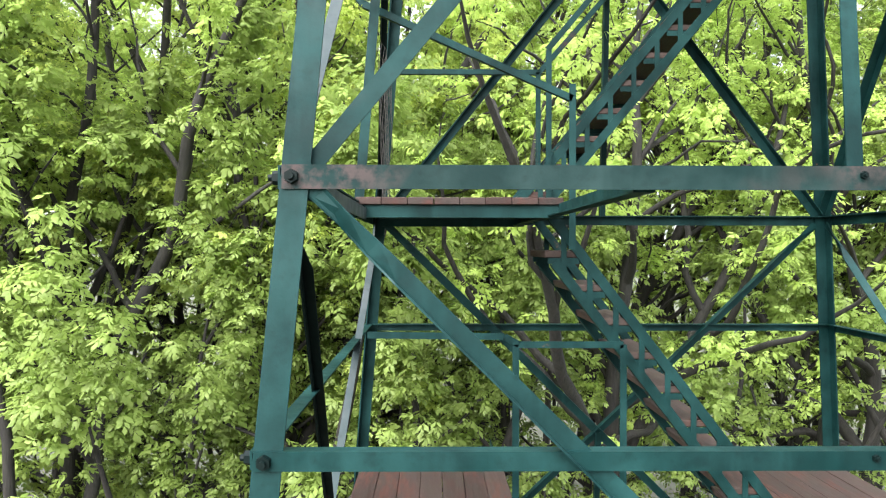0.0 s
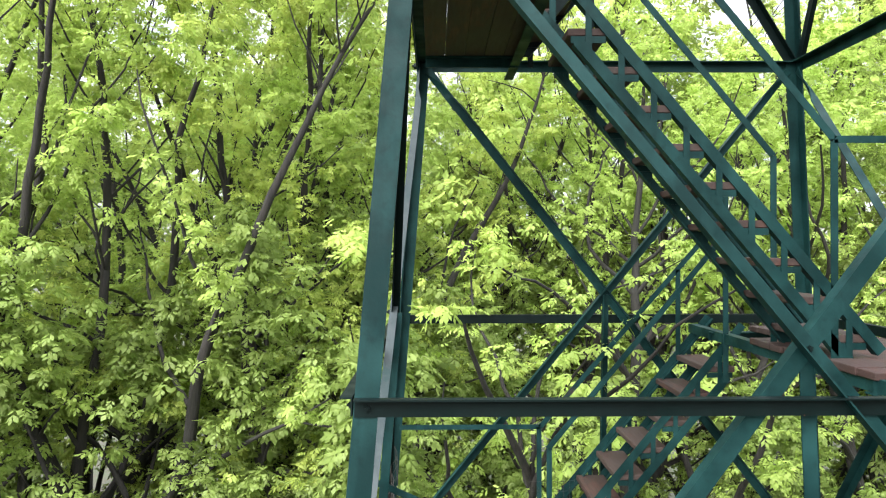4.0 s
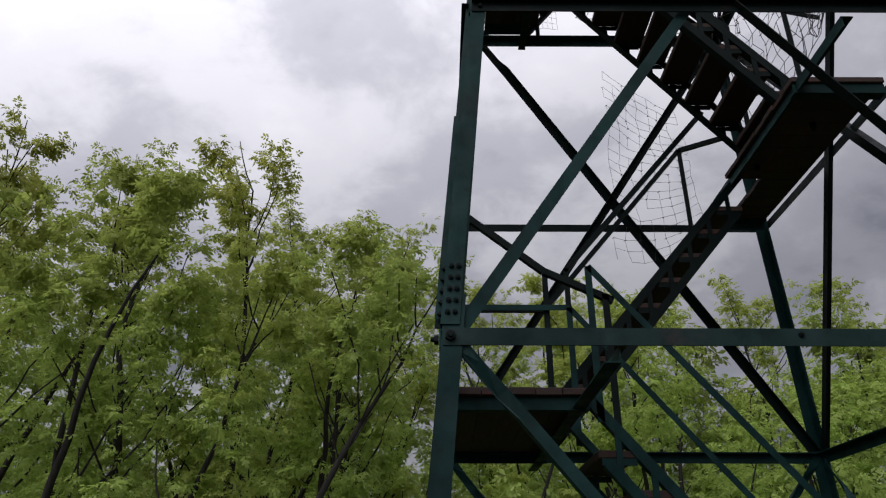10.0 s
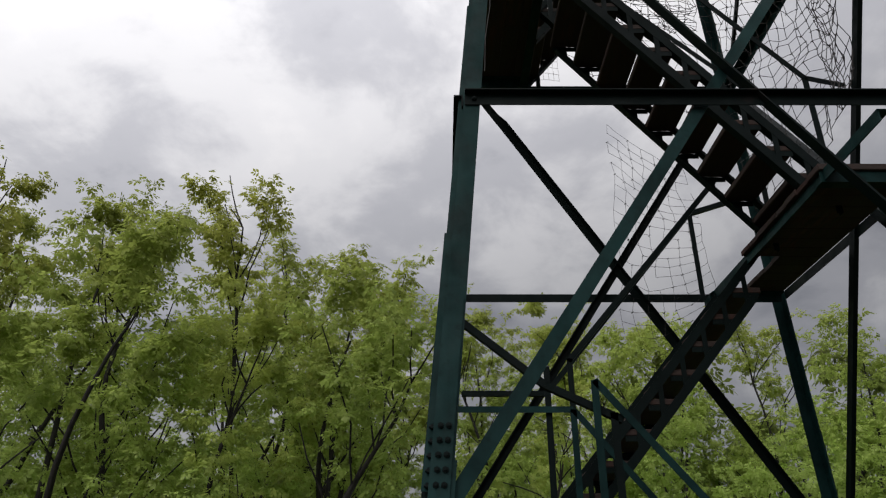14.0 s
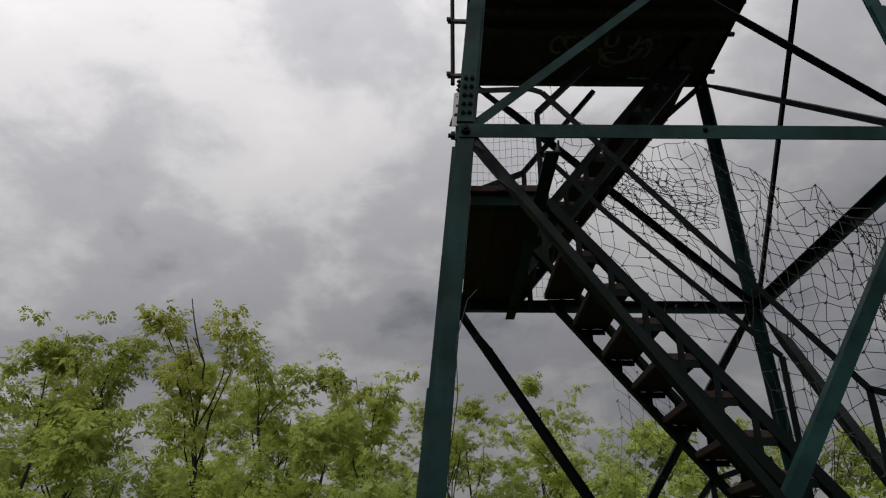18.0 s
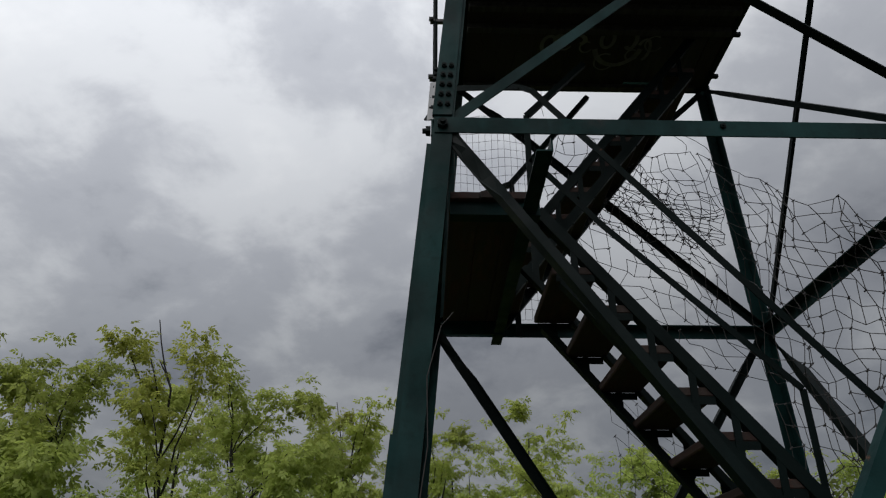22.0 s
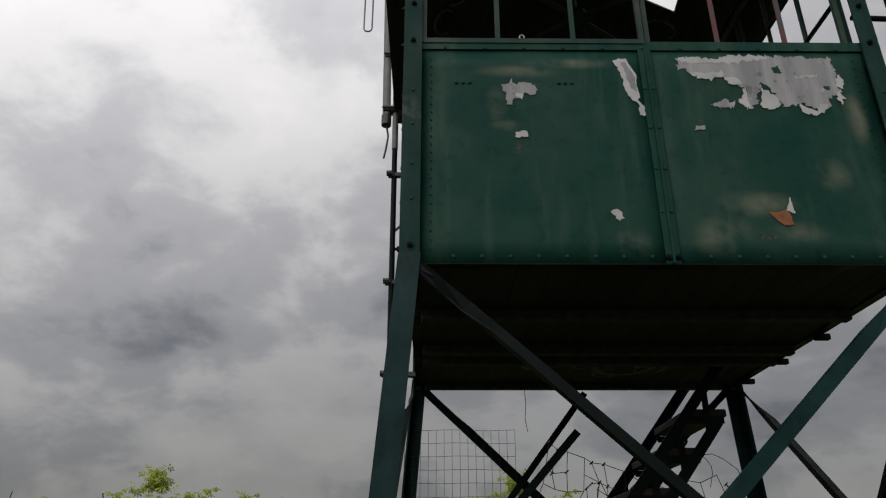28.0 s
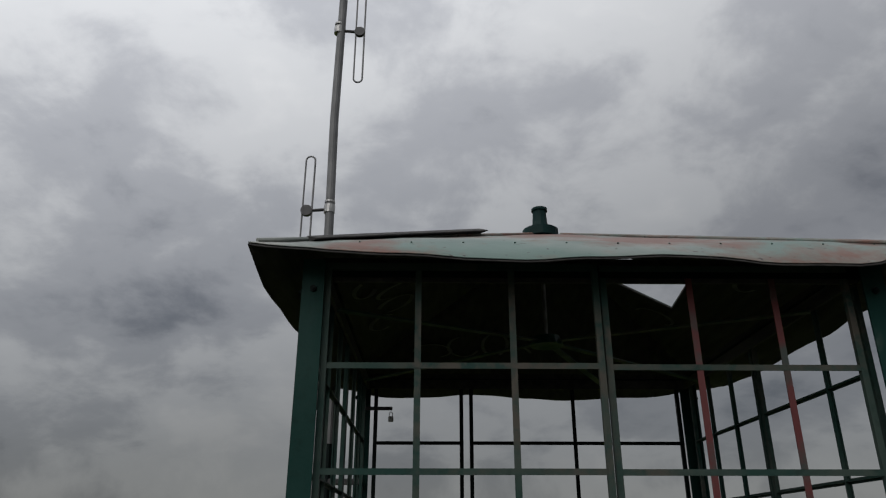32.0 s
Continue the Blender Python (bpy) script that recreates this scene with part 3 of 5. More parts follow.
def flight(x0, z0, x1, z1, y0, y1, steps=10):
    """Open stairs from (x0, z0) up to (x1, z1): each side is a pair of angles with upright flats between them."""
    ob = thing("stair_flight", (x0, (y0 + y1) / 2, z0), "steep open stair flight with plank treads between %s angles" % ("shade-darkened green" if z0 > 15 else "green steel"), "stairs", "stair flights")
    sx = 1 if x1 > x0 else -1
    paint = GREEN_DARK if z0 > 15 else GREEN       # darker green stands for the shade on the upper flights
    for y, n in ((y0, (0, -1, 0)), (y1, (0, 1, 0))):
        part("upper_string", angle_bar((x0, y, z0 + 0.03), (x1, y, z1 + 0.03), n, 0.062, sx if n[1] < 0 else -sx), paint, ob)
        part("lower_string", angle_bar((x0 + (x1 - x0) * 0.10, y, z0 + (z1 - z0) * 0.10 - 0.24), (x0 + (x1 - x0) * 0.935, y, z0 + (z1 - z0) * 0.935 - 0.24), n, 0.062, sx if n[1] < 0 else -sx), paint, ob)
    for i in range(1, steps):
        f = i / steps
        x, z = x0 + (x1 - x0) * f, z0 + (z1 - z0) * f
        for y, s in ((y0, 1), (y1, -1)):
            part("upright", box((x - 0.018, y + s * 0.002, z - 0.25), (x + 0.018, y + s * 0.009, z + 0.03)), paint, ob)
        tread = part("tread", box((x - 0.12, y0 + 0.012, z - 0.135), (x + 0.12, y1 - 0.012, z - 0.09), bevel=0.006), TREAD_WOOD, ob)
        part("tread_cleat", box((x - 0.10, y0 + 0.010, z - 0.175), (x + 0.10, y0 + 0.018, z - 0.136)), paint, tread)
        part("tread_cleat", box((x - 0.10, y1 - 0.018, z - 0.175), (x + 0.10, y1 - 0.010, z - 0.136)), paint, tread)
    return ob


def handrail(points, posts, label="slim green angle-iron handrail beside the stairs"):
    """A rail through points; posts: (x, y, z foot, z head)."""
    p = points[0]
    ob = thing("handrail", p, label, "handrail", "stair handrails")
    # shade on the upper rails is put into the darker green
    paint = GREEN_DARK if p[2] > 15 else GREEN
    for a, b in zip(points, points[1:]):
        part("rail", angle_bar(a, b, (0, -1, 0), 0.042, 1, 0.006), paint, ob)
    for x, y, za, zb in posts:
        part("post", angle_bar((x, y, za), (x, y, zb), (0, -1, 0), 0.042, 1, 0.006), paint, ob)
    return ob


F0, F1, K0, K1 = -0.52, 0.20, 0.44, 1.14        # front and back lanes of the stairs
landing(-1.93, -0.68, -0.05, 1.90, zA + 0.065)
landing(0.72, 1.62, -1.00, 1.25, zB, notch=(0.3, 1.08))
landing(-1.56, -0.80, -0.72, 1.15, zC)
landing(0.74, 1.36, -0.82, 1.25, zE, notch=(0.3, 1.04))
landing(-1.20, -0.74, -0.73, 1.04, zD)
landing(-2.02, -0.93, -0.4, 1.24, 9.30)
landing(0.80, 2.02, -0.4, 1.70, 9.10)
flight(0.86, 9.10, -0.80, zA + 0.05, 0.20, 0.92)
flight(-0.84, zA + 0.06, 0.90, zB, 1.0, 1.70)
flight(1.05, zB, -0.80, zC, F0, F1)
flight(-0.95, zC, 0.89, zE, K0, K1)
flight(1.02, zE, -0.72, zD - 0.01, F0, F1)
flight(-0.93, zD - 0.01, 0.80, Z_CAB, K0, K1)
# down to the ground
zz = [9.10, 6.85, 4.60, 2.30, 0.0]
for i in range(4):
    s = 1 if i % 2 == 0 else -1
    if zz[i + 1] > 0.1:
        if s > 0:
            landing(-half(zz[i + 1]) + 0.1, -0.9, -0.7, 1.2, zz[i + 1])
        else:
            landing(0.9, half(zz[i + 1]) - 0.1, -0.7, 1.2, zz[i + 1])
    a, b = (K0, K1) if i % 2 == 0 else (F0, F1)
    flight(-0.9 * s, zz[i + 1], 0.9 * s, zz[i], a, b)

R = 1.24                                         # rails above the landings
handrail([(-1.80, 1.66, 12.44), (-0.58, 1.66, 12.44), (1.00, 1.66, 14.24)], [(-0.59, 1.66, zA, 12.44), (0.62, 1.66, 13.0, 13.80)])
handrail([(-0.62, 0.97, 12.44), (0.70, 0.97, 14.02)], [(-0.61, 0.97, zA, 12.44), (0.75, 0.95, 12.95, 14.45)])
handrail([(-1.42, 1.20, 16.74), (-0.73, 1.20, 16.74), (0.67, 1.20, 18.40), (1.15, 1.20, 18.56)], [(-0.72, 1.20, zC - 0.1, 16.74), (0.67, 1.20, 17.55, 18.40)])
handrail([(-0.66, 0.50, 16.80), (0.66, 0.50, 18.34)], [(-0.65, 0.50, zC - 0.1, 16.82)])
for za, zb, xa, xb, left in ((zB, zC, 0.78, -0.70, 1.52),):
    slope = (zb - za) / (1.05 + 0.76)
    for y in (F0, F1 + 0.02):
        zr = za + R + slope * (xa - xb)
        pts = [(xa, y, za + R), (xb, y, zr)]
        if y > 0:
            pts.append((-left, y, zr))
        else:
            pts = [(half(za) - 0.05, y, za + R)] + pts
        handrail(pts, [(xa, y, za - 0.1, za + R), (xb, y, zb - 0.15, zr)])
handrail([(1.36, -0.36, 18.62), (1.08, -0.36, 18.69), (-0.62, -0.36, 20.70), (-0.68, -0.36, 20.77), (-0.76, -0.36, 20.80), (-1.15, -0.36, 20.78)], [(1.08, -0.36, zE - 0.1, 18.69)])
handrail([(0.90, 0.22, 19.06), (-0.17, 0.22, 20.14), (-0.62, 0.22, 20.66)], [(0.90, 0.22, zE - 0.1, 19.06)])
# bent guard bars across the front of the landings, and the rails of the lowest one in view
handrail([(-1.97, 0.10, zA + 1.36), (-1.90, 0.10, zA + 1.27), (-0.60, 0.10, zA + 0.69)], [(-0.60, 0.10, zA - 0.25, zA + 0.78)], "bent dark green guard bar across a landing")
handrail([(-1.55, -0.50, zC + 1.28), (-0.98, -0.50, zC + 0.82), (-0.55, -0.50, zC + 0.62)], [(-0.60, -0.50, zC - 0.3, zC + 0.66), (-0.86, 0.25, zC, zC + 1.15)], "bent dark green guard bar across a landing")
handrail([(-1.12, 1.10, 20.81), (-0.65, 1.10, 21.02), (0.06, 1.10, 21.93)], [(-0.64, 1.10, zD - 0.1, 21.02)])
handrail([(-0.63, 0.22, 21.03), (-0.18, 0.22, 21.52)], [(-0.63, 0.22, zD - 0.1, 21.03)])
handrail([(-1.87, 0.1, 10.43), (-1.02, 0.1, 10.42), (-0.93, 0.1, 10.37), (-0.28, 0.1, 10.37)], [(-0.95, 0.1, 9.1, 10.37), (-0.28, 0.1, 9.1, 10.37)])

# ---- wire fencing ----
def wire_bars(bm, a, b, r):
    """A thin three-sided wire from a to b."""
    a, b = Vector(a), Vector(b)
    if (b - a).length < 1e-4:
        return
    d = (b - a).normalized()
    u = d.orthogonal().normalized() * r
    v = d.cross(u)
    ring = [[bm.verts.new(c + u * math.cos(t) + v * math.sin(t)) for t in (0, 2.094, 4.189)] for c in (a, b)]
    for i in range(3):
        bm.faces.new((ring[0][i], ring[0][(i + 1) % 3], ring[1][(i + 1) % 3], ring[1][i]))


def welded_mesh(label, p, across, up, nx, nz, r=0.0016):
    """A flat panel of welded wire: nx by nz cells, slightly sprung."""
    p, across, up = Vector(p), Vector(across), Vector(up)
    ob = thing("wire_mesh_panel", p, label, "wire mesh", "wire mesh panels")
    n = across.cross(up).normalized()
    rnd = random.Random(nx * 31 + nz)

    def at(i, j):
        return p + across * (i / nx) + up * (j / nz) + n * 0.02 * math.sin(i * 0.7 + j * 0.45) + n * rnd.uniform(-0.003, 0.003)
    grid = [[at(i, j) for j in range(nz + 1)] for i in range(nx + 1)]
    bm = bmesh.new()
    for i in range(nx + 1):
        for j in range(nz):
            wire_bars(bm, grid[i][j], grid[i][j + 1], r)
    tagged(part("warp", bm, WIRE, ob), kind="stuff")
    bm = bmesh.new()
    for j in range(nz + 1):
        for i in range(nx):
            wire_bars(bm, grid[i][j], grid[i + 1][j], r)
    tagged(part("weft", bm, WIRE, ob), kind="stuff")
    return ob


def netting(label, corners, nx, nz, crumple, seed, r=0.003, gap=0.03):
    """Knotted field fence, sagging and crumpled between four corners."""
    c = [Vector(v) for v in corners]
    ob = thing("wire_netting", c[0], label, "wire fence", "crumpled wire netting")
    n = (c[1] - c[0]).cross(c[3] - c[0]).normalized()
    off = Vector((seed * 3.7, seed * 1.3, 0))

    def at(i, j):
        u, v = i / nx, j / nz
        q = c[0].lerp(c[1], u).lerp(c[3].lerp(c[2], u), v)
        w = noise.noise_vector(q * 1.7 + off) * crumple + noise.noise_vector(q * 5.5 + off) * crumple * 0.55 + noise.noise_vector(q * 13.0 + off) * crumple * 0.22
        return q + w - Vector((0, 0, 0.10 * math.sin(u * 3.14)))
    grid = [[at(i, j) for j in range(nz + 1)] for i in range(nx + 1)]
    rnd = random.Random(seed)
    for name, di, dj in (("warp", 0, 1), ("weft", 1, 0)):
        bm = bmesh.new()
        for i in range(nx + 1 - di):
            for j in range(nz + 1 - dj):
                if rnd.random() > gap:
                    wire_bars(bm, grid[i][j], grid[i + di][j + dj], r)
                if di and rnd.random() < 0.5:
                    q = grid[i][j]
                    wire_bars(bm, q - Vector((0.012, 0, 0.010)), q + Vector((0.012, 0.01, 0.012)), r * 1.9)
        tagged(part(name, bm, WIRE, ob), kind="stuff")
    return ob


welded_mesh("rusted welded wire panel behind the upper landing", (-1.16, 1.10, zD + 0.02), (0.73, 0, 0), (0, 0, 1.86), 14, 22)
welded_mesh("rusted welded wire panel beside the landing", (-1.80, 0.30, zA + 0.05), (-0.02, 1.25, 0), (0, 0, 1.05), 16, 12)
welded_mesh("rusted welded wire panel at the foot of the stairs", (-0.72, 1.50, zA + 0.05), (0.42, 0.06, 0), (0, 0, 0.75), 8, 9)
netting("crumpled rusted field fence behind the top stairs", [(-0.36, 1.14, zD + 0.45), (1.12, 1.20, zD - 0.45), (0.90, 1.14, zD + 1.58), (-0.32, 1.10, zD + 1.80)], 13, 14, 0.12, 3, 0.003, 0.08)
netting("sagging rusted field fence beside the top stairs", [(1.30, 1.20, zD - 1.45), (1.28, -0.48, zD - 1.35), (1.20, -0.64, zD - 0.05), (1.04, 1.12, zD + 1.52)], 15, 20, 0.12, 5, 0.003, 0.06)
netting("torn rusted field fence on the back face", [(0.02, 1.38, zE - 0.35), (0.86, 1.36, zE - 0.10), (0.74, 1.30, zE + 1.25), (0.05, 1.32, zE + 1.85)], 7, 18, 0.06, 8, 0.0019, 0.14)
netting("bundle of crumpled rusted fence wire on the stairs", [(-0.02, 1.10, zD + 0.95), (1.06, 1.14, zD + 0.78), (1.02, 1.20, zD + 1.22), (0.12, 1.14, zD + 1.56)], 18, 12, 0.19, 11, 0.003)
netting("bundle of fence wire rolled up on the stair rail", [(1.22, -0.40, zD - 1.35), (1.24, -0.66, zD - 1.25), (1.20, -0.72, zD - 0.15), (1.18, -0.46, zD - 0.05)], 6, 16, 0.10, 17, 0.003)
bm = bmesh.new()
loose = [(-1.345, -1.44, zE + 0.2), (-1.335, -1.43, zE + 0.45), (-1.30, -1.42, zE + 0.7), (-1.305, -1.40, zE + 0.95), (-1.255, -1.38, zE + 1.15), (-1.21, -1.39, zE + 1.2)]
for a, b in zip(loose, loose[1:]):
    wire_bars(bm, a, b, 0.0025)
for z0, z1, w in ((zC + 0.10, 16.85, 0.040), (16.85, 18.42, 0.030), (18.42, zD - 0.08, 0.022)):
    plate = bmesh.new()
    prism(plate, (-half_x(z0) - w / 2, -half(z0) + 0.03, z0), (-half_x(z1) - w / 2, -half(z1) + 0.03, z1), (0, -1, 0), [(0, -w / 2), (0, w / 2), (-0.008, w / 2), (-0.008, -w / 2)])
    part("side_plate", plate, GREEN, tower, "flat plate along the leg's outer side")
strap = bmesh.new()
prism(strap, (-1.302, -1.262, zD + 0.05), (-1.288, -1.255, zD + 0.27), (-0.3, -1, 0), [(0, -0.02), (0, 0.02), (-0.006, 0.02), (-0.006, -0.02)])
# pale material stands for light from the side on the twisted end
part("brace_end", strap, BARE_METAL, tower, "flattened brace end, painted pale for side light")
tagged(new("loose_wire", mesh_of("loose_wire", bm, WIRE)), "loose rusted wire hanging on the tower leg", "wire")
wire = bmesh.new()
for a, b in zip([(-0.36, 1.03, 21.95), (-0.355, 1.035, 21.84), (-0.365, 1.03, 21.74)], [(-0.355, 1.035, 21.84), (-0.365, 1.03, 21.74), (-0.35, 1.04, 21.66)]):
    wire_bars(wire, a, b, 0.0025)
ends = bmesh.new()
for cx, cz, r, a0, a1 in ((0.86, 21.28, 0.20, -2.3, 1.9), (0.98, 21.12, 0.16, -2.8, 0.9), (0.74, 21.40, 0.12, -0.6, 2.6)):
    arc = [(cx + r * math.cos(a) * (1 + 0.15 * math.sin(3 * a)), 1.12 + 0.03 * math.sin(2 * a), cz + r * 1.25 * math.sin(a)) for a in np.linspace(a0, a1, 11)]
    for a, b in zip(arc, arc[1:]):
        wire_bars(ends, a, b, 0.0028)
tagged(new("loose_wire", mesh_of("loose_wire", ends, WIRE)), "curled loose ends of rusted fence wire", "wire")
tagged(new("loose_wire", mesh_of("loose_wire", wire, WIRE)), "bit of rusted wire hanging from the cab floor", "wire")

# ---- the cab ----
cab = thing("lookout_cab", (0, 0, Z_CAB), "square green sheet-metal lookout cab with bare window bars and hip roof", "lookout cab")
W = 1.072                      # outer face of the wall sheets
EAVE, APEX, OVER = 24.24, 24.83, 1.285


def turned(bm, k):
    """Turns a piece made for the front to side k."""
    bmesh.ops.rotate(bm, verts=bm.verts, cent=(0, 0, 0), matrix=Matrix.Rotation(k * math.pi / 2, 3, "Z"))
    return bm


def turned_pose(p, n, k):
    r = Matrix.Rotation(k * math.pi / 2, 4, "Z")
    return r @ facing(p, n)


def dented_sheet(x0, x1, z0, z1, y, seed):
    """A thin wall sheet, a little buckled."""
    bm = bmesh.new()
    nx, nz = 10, 10
    rows = []
    for d in (0.0, 0.006):
        rows.append([[bm.verts.new((x0 + (x1 - x0) * i / nx, y + d + 0.0014 * noise.noise(Vector((i * 0.35, j * 0.35, seed))), z0 + (z1 - z0) * j / nz)) for j in range(nz + 1)] for i in range(nx + 1)])
    for i in range(nx):
        for j in range(nz):
            for g, flip in ((rows[0], False), (rows[1], True)):
                f = [g[i][j], g[i + 1][j], g[i + 1][j + 1], g[i][j + 1]]
                bm.faces.new(f[::-1] if flip else f)
    for i in range(nx):
        for j in (0, nz):
            bm.faces.new((rows[0][i][j], rows[0][i + 1][j], rows[1][i + 1][j], rows[1][i][j]))
    for j in range(nz):
        for i in (0, nx):
            bm.faces.new((rows[0][i][j], rows[0][i][j + 1], rows[1][i][j + 1], rows[1][i][j]))
    bmesh.ops.recalc_face_normals(bm, faces=bm.faces)
    for f in bm.faces:
        f.smooth = True
    return bm


Z_FOOT = Z_CAB - 0.035          # lower edge of the wall sheets
Z_SILL = Z_CAB + 1.06
ROWS = [23.46, 23.834]
for k in range(4):
    n = NORMALS[k]
    for s, (x0, x1) in enumerate(((-1.05, 0.012), (0.012, 1.05))):
        sheet = part("wall_sheet", turned(dented_sheet(x0, x1, Z_FOOT, Z_SILL, -W, k * 7 + s * 3), k), FRONT_GREEN if k == 0 else CAB_GREEN, cab)
        for i in range(8):
            shared("rivet", RIVET, turned_pose((x0 + 0.16 + 0.117 * i, -W - 0.004, Z_FOOT + 0.035), (0, -1, 0), k), sheet)
        if k in (0, 3):
            for i in range(24):
                xx = -0.985 if s == 0 else 0.985
                shared("rivet", SMALL_RIVET, turned_pose((xx, -W - 0.004, Z_FOOT + 0.07 + 0.042 * i), (0, -1, 0), k), sheet)
    seam = part("seam_bar", turned(prism(bmesh.new(), (0.012, -W - 0.004, Z_FOOT), (0.012, -W - 0.004, Z_SILL), (0, -1, 0), [(0.0, -0.03), (0.006, -0.03), (0.006, -0.006), (0.02, -0.004), (0.02, 0.004), (0.006, 0.006), (0.006, 0.03), (0.0, 0.03)]), k), CAB_GREEN, cab)
    for i in range(5):
        for s in (-1, 1):
            shared("bolt", BOLT if i == 0 else RIVET, turned_pose((0.012 + s * 0.02, -W - 0.010, Z_FOOT + 0.03 + 0.21 * i), (0, -1, 0), k), seam)
    # sill angle over the sheets
    sill = part("sill_rail", turned(angle_bar((-1.05, -W - 0.009, Z_SILL + 0.02), (1.05, -W - 0.009, Z_SILL + 0.02), (0, -1, 0), 0.05, 1, 0.006), k), CAB_GREEN, cab)
    for i in range(11):
        shared("rivet", RIVET, turned_pose((-0.92 + 0.184 * i, -W - 0.010, Z_SILL + 0.004), (0, -1, 0), k), sill)
    part("bottom_angle", turned(angle_bar((-1.05, -W + 0.012, Z_FOOT - 0.004), (1.05, -W + 0.012, Z_FOOT - 0.004), (0, 0, -1), 0.05, 1, 0.006), k), GREEN_DARK, cab)
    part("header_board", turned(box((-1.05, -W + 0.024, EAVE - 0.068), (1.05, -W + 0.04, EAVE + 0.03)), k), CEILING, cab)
    part("head_rail", turned(angle_bar((-1.05, -W + 0.005, EAVE - 0.03), (1.05, -W + 0.005, EAVE - 0.03), (0, -1, 0), 0.05, -1, 0.006), k), GREEN_DARK, cab)
    sx, sy = CORNERS[k]
    post = part("corner_post", prism(bmesh.new(), (sx * 1.112, sy * 1.112, Z_CAB - 0.05), (sx * 1.112, sy * 1.112, EAVE), (-sx, 0, 0), [(0, 0), (0.084, 0), (0.084, 0.009), (0.009, 0.009), (0.009, 0.084), (0, 0.084)] if sx * sy > 0 else [(0, 0), (0, -0.084), (0.009, -0.084), (0.009, -0.009), (0.084, -0.009), (0.084, 0)]), POST_GREEN, cab)
    for z in (Z_CAB + 0.035, Z_SILL + 0.02, Z_SILL + 0.24, EAVE - 0.12):
        shared("bolt", BOLT, facing((sx * 1.068, sy * 1.112, z), (0, sy, 0)), post)
        shared("bolt", BOLT, facing((sx * 1.112, sy * 1.068, z), (sx, 0, 0)), post)
    for z in (Z_CAB + 0.25, Z_CAB + 0.42, Z_CAB + 0.62, Z_CAB + 0.80):
        shared("rivet", RIVET, facing((sx * 1.065, sy * 1.112, z), (0, sy, 0)), post)
        shared("rivet", RIVET, facing((sx * 1.112, sy * 1.065, z), (sx, 0, 0)), post)

    # two windows a side, with bars and no glass left
    if k == 0:
        cases = [(-1.030, 0.020, -0.014, [-0.672, -0.316], BAR_GREEN, BAR_GREEN), (0.030, 1.0, 0.004, [0.376, 0.70], RED_PAINT, BAR_GREEN)]
    elif k == 2:
        cases = [(-1.0, 0.38, 0.0, [-0.30], GREEN_DARK, GREEN_DARK), (0.42, 1.0, 0.0, [], GREEN_DARK, GREEN_DARK)]
    else:
        cases = [(-1.0, -0.01, 0.0, [-0.67, -0.335], BAR_GREEN, BAR_GREEN), (0.01, 1.0, 0.0, [0.335, 0.67], BAR_GREEN, BAR_GREEN)]
    zb = Z_SILL + 0.030
    for x0, x1, dy, bars, upright_paint, level_paint in cases:
        y = -W + dy
        window = part("window", turned(box((x0, y, zb), (x1, y + 0.022, zb + 0.026)), k), level_paint, cab)
        part("head", turned(box((x0, y, EAVE - 0.03), (x1, y + 0.022, EAVE - 0.004)), k), level_paint, window)
        for x in (x0 + 0.012, x1 - 0.012):
            part("stile", turned(box((x - 0.012, y + 0.001, zb + 0.026), (x + 0.012, y + 0.021, EAVE - 0.03)), k), level_paint, window)
        for x in bars:
            part("upright_bar", turned(prism(bmesh.new(), (x, y + 0.004, zb + 0.026), (x, y + 0.004, EAVE - 0.03), (0, -1, 0), [(0, -0.012), (0, 0.012), (-0.005, 0.012), (-0.005, 0.0025), (-0.022, 0.0025), (-0.022, -0.0025), (-0.005, -0.0025), (-0.005, -0.012)]), k), upright_paint, window, "red-painted window bar" if upright_paint == RED_PAINT else "")
        for z in (ROWS if k != 2 else [23.83]):
            part("level_bar", turned(prism(bmesh.new(), (x0 + 0.024, y + 0.003, z), (x1 - 0.024, y + 0.003, z), (0, -1, 0), [(0, -0.011), (0, 0.011), (-0.005, 0.011), (-0.005, 0.0025), (-0.02, 0.0025), (-0.02, -0.0025), (-0.005, -0.0025), (-0.005, -0.011)]), k), level_paint, window)
    if k in (0, 3):
        latch = part("window_latch", turned(box((-0.60, -W + 0.0, zb + 0.027), (-0.53, -W + 0.02, zb + 0.040), bevel=0.004), k), BAR_GREEN, cab)
        part("ring", turned(rod([(-0.555 + 0.012 * math.cos(a), -W + 0.01, zb + 0.052 + 0.012 * math.sin(a)) for a in np.linspace(0, 6.0, 12)], 0.004), k), STEEL, latch)


from mathutils import geometry


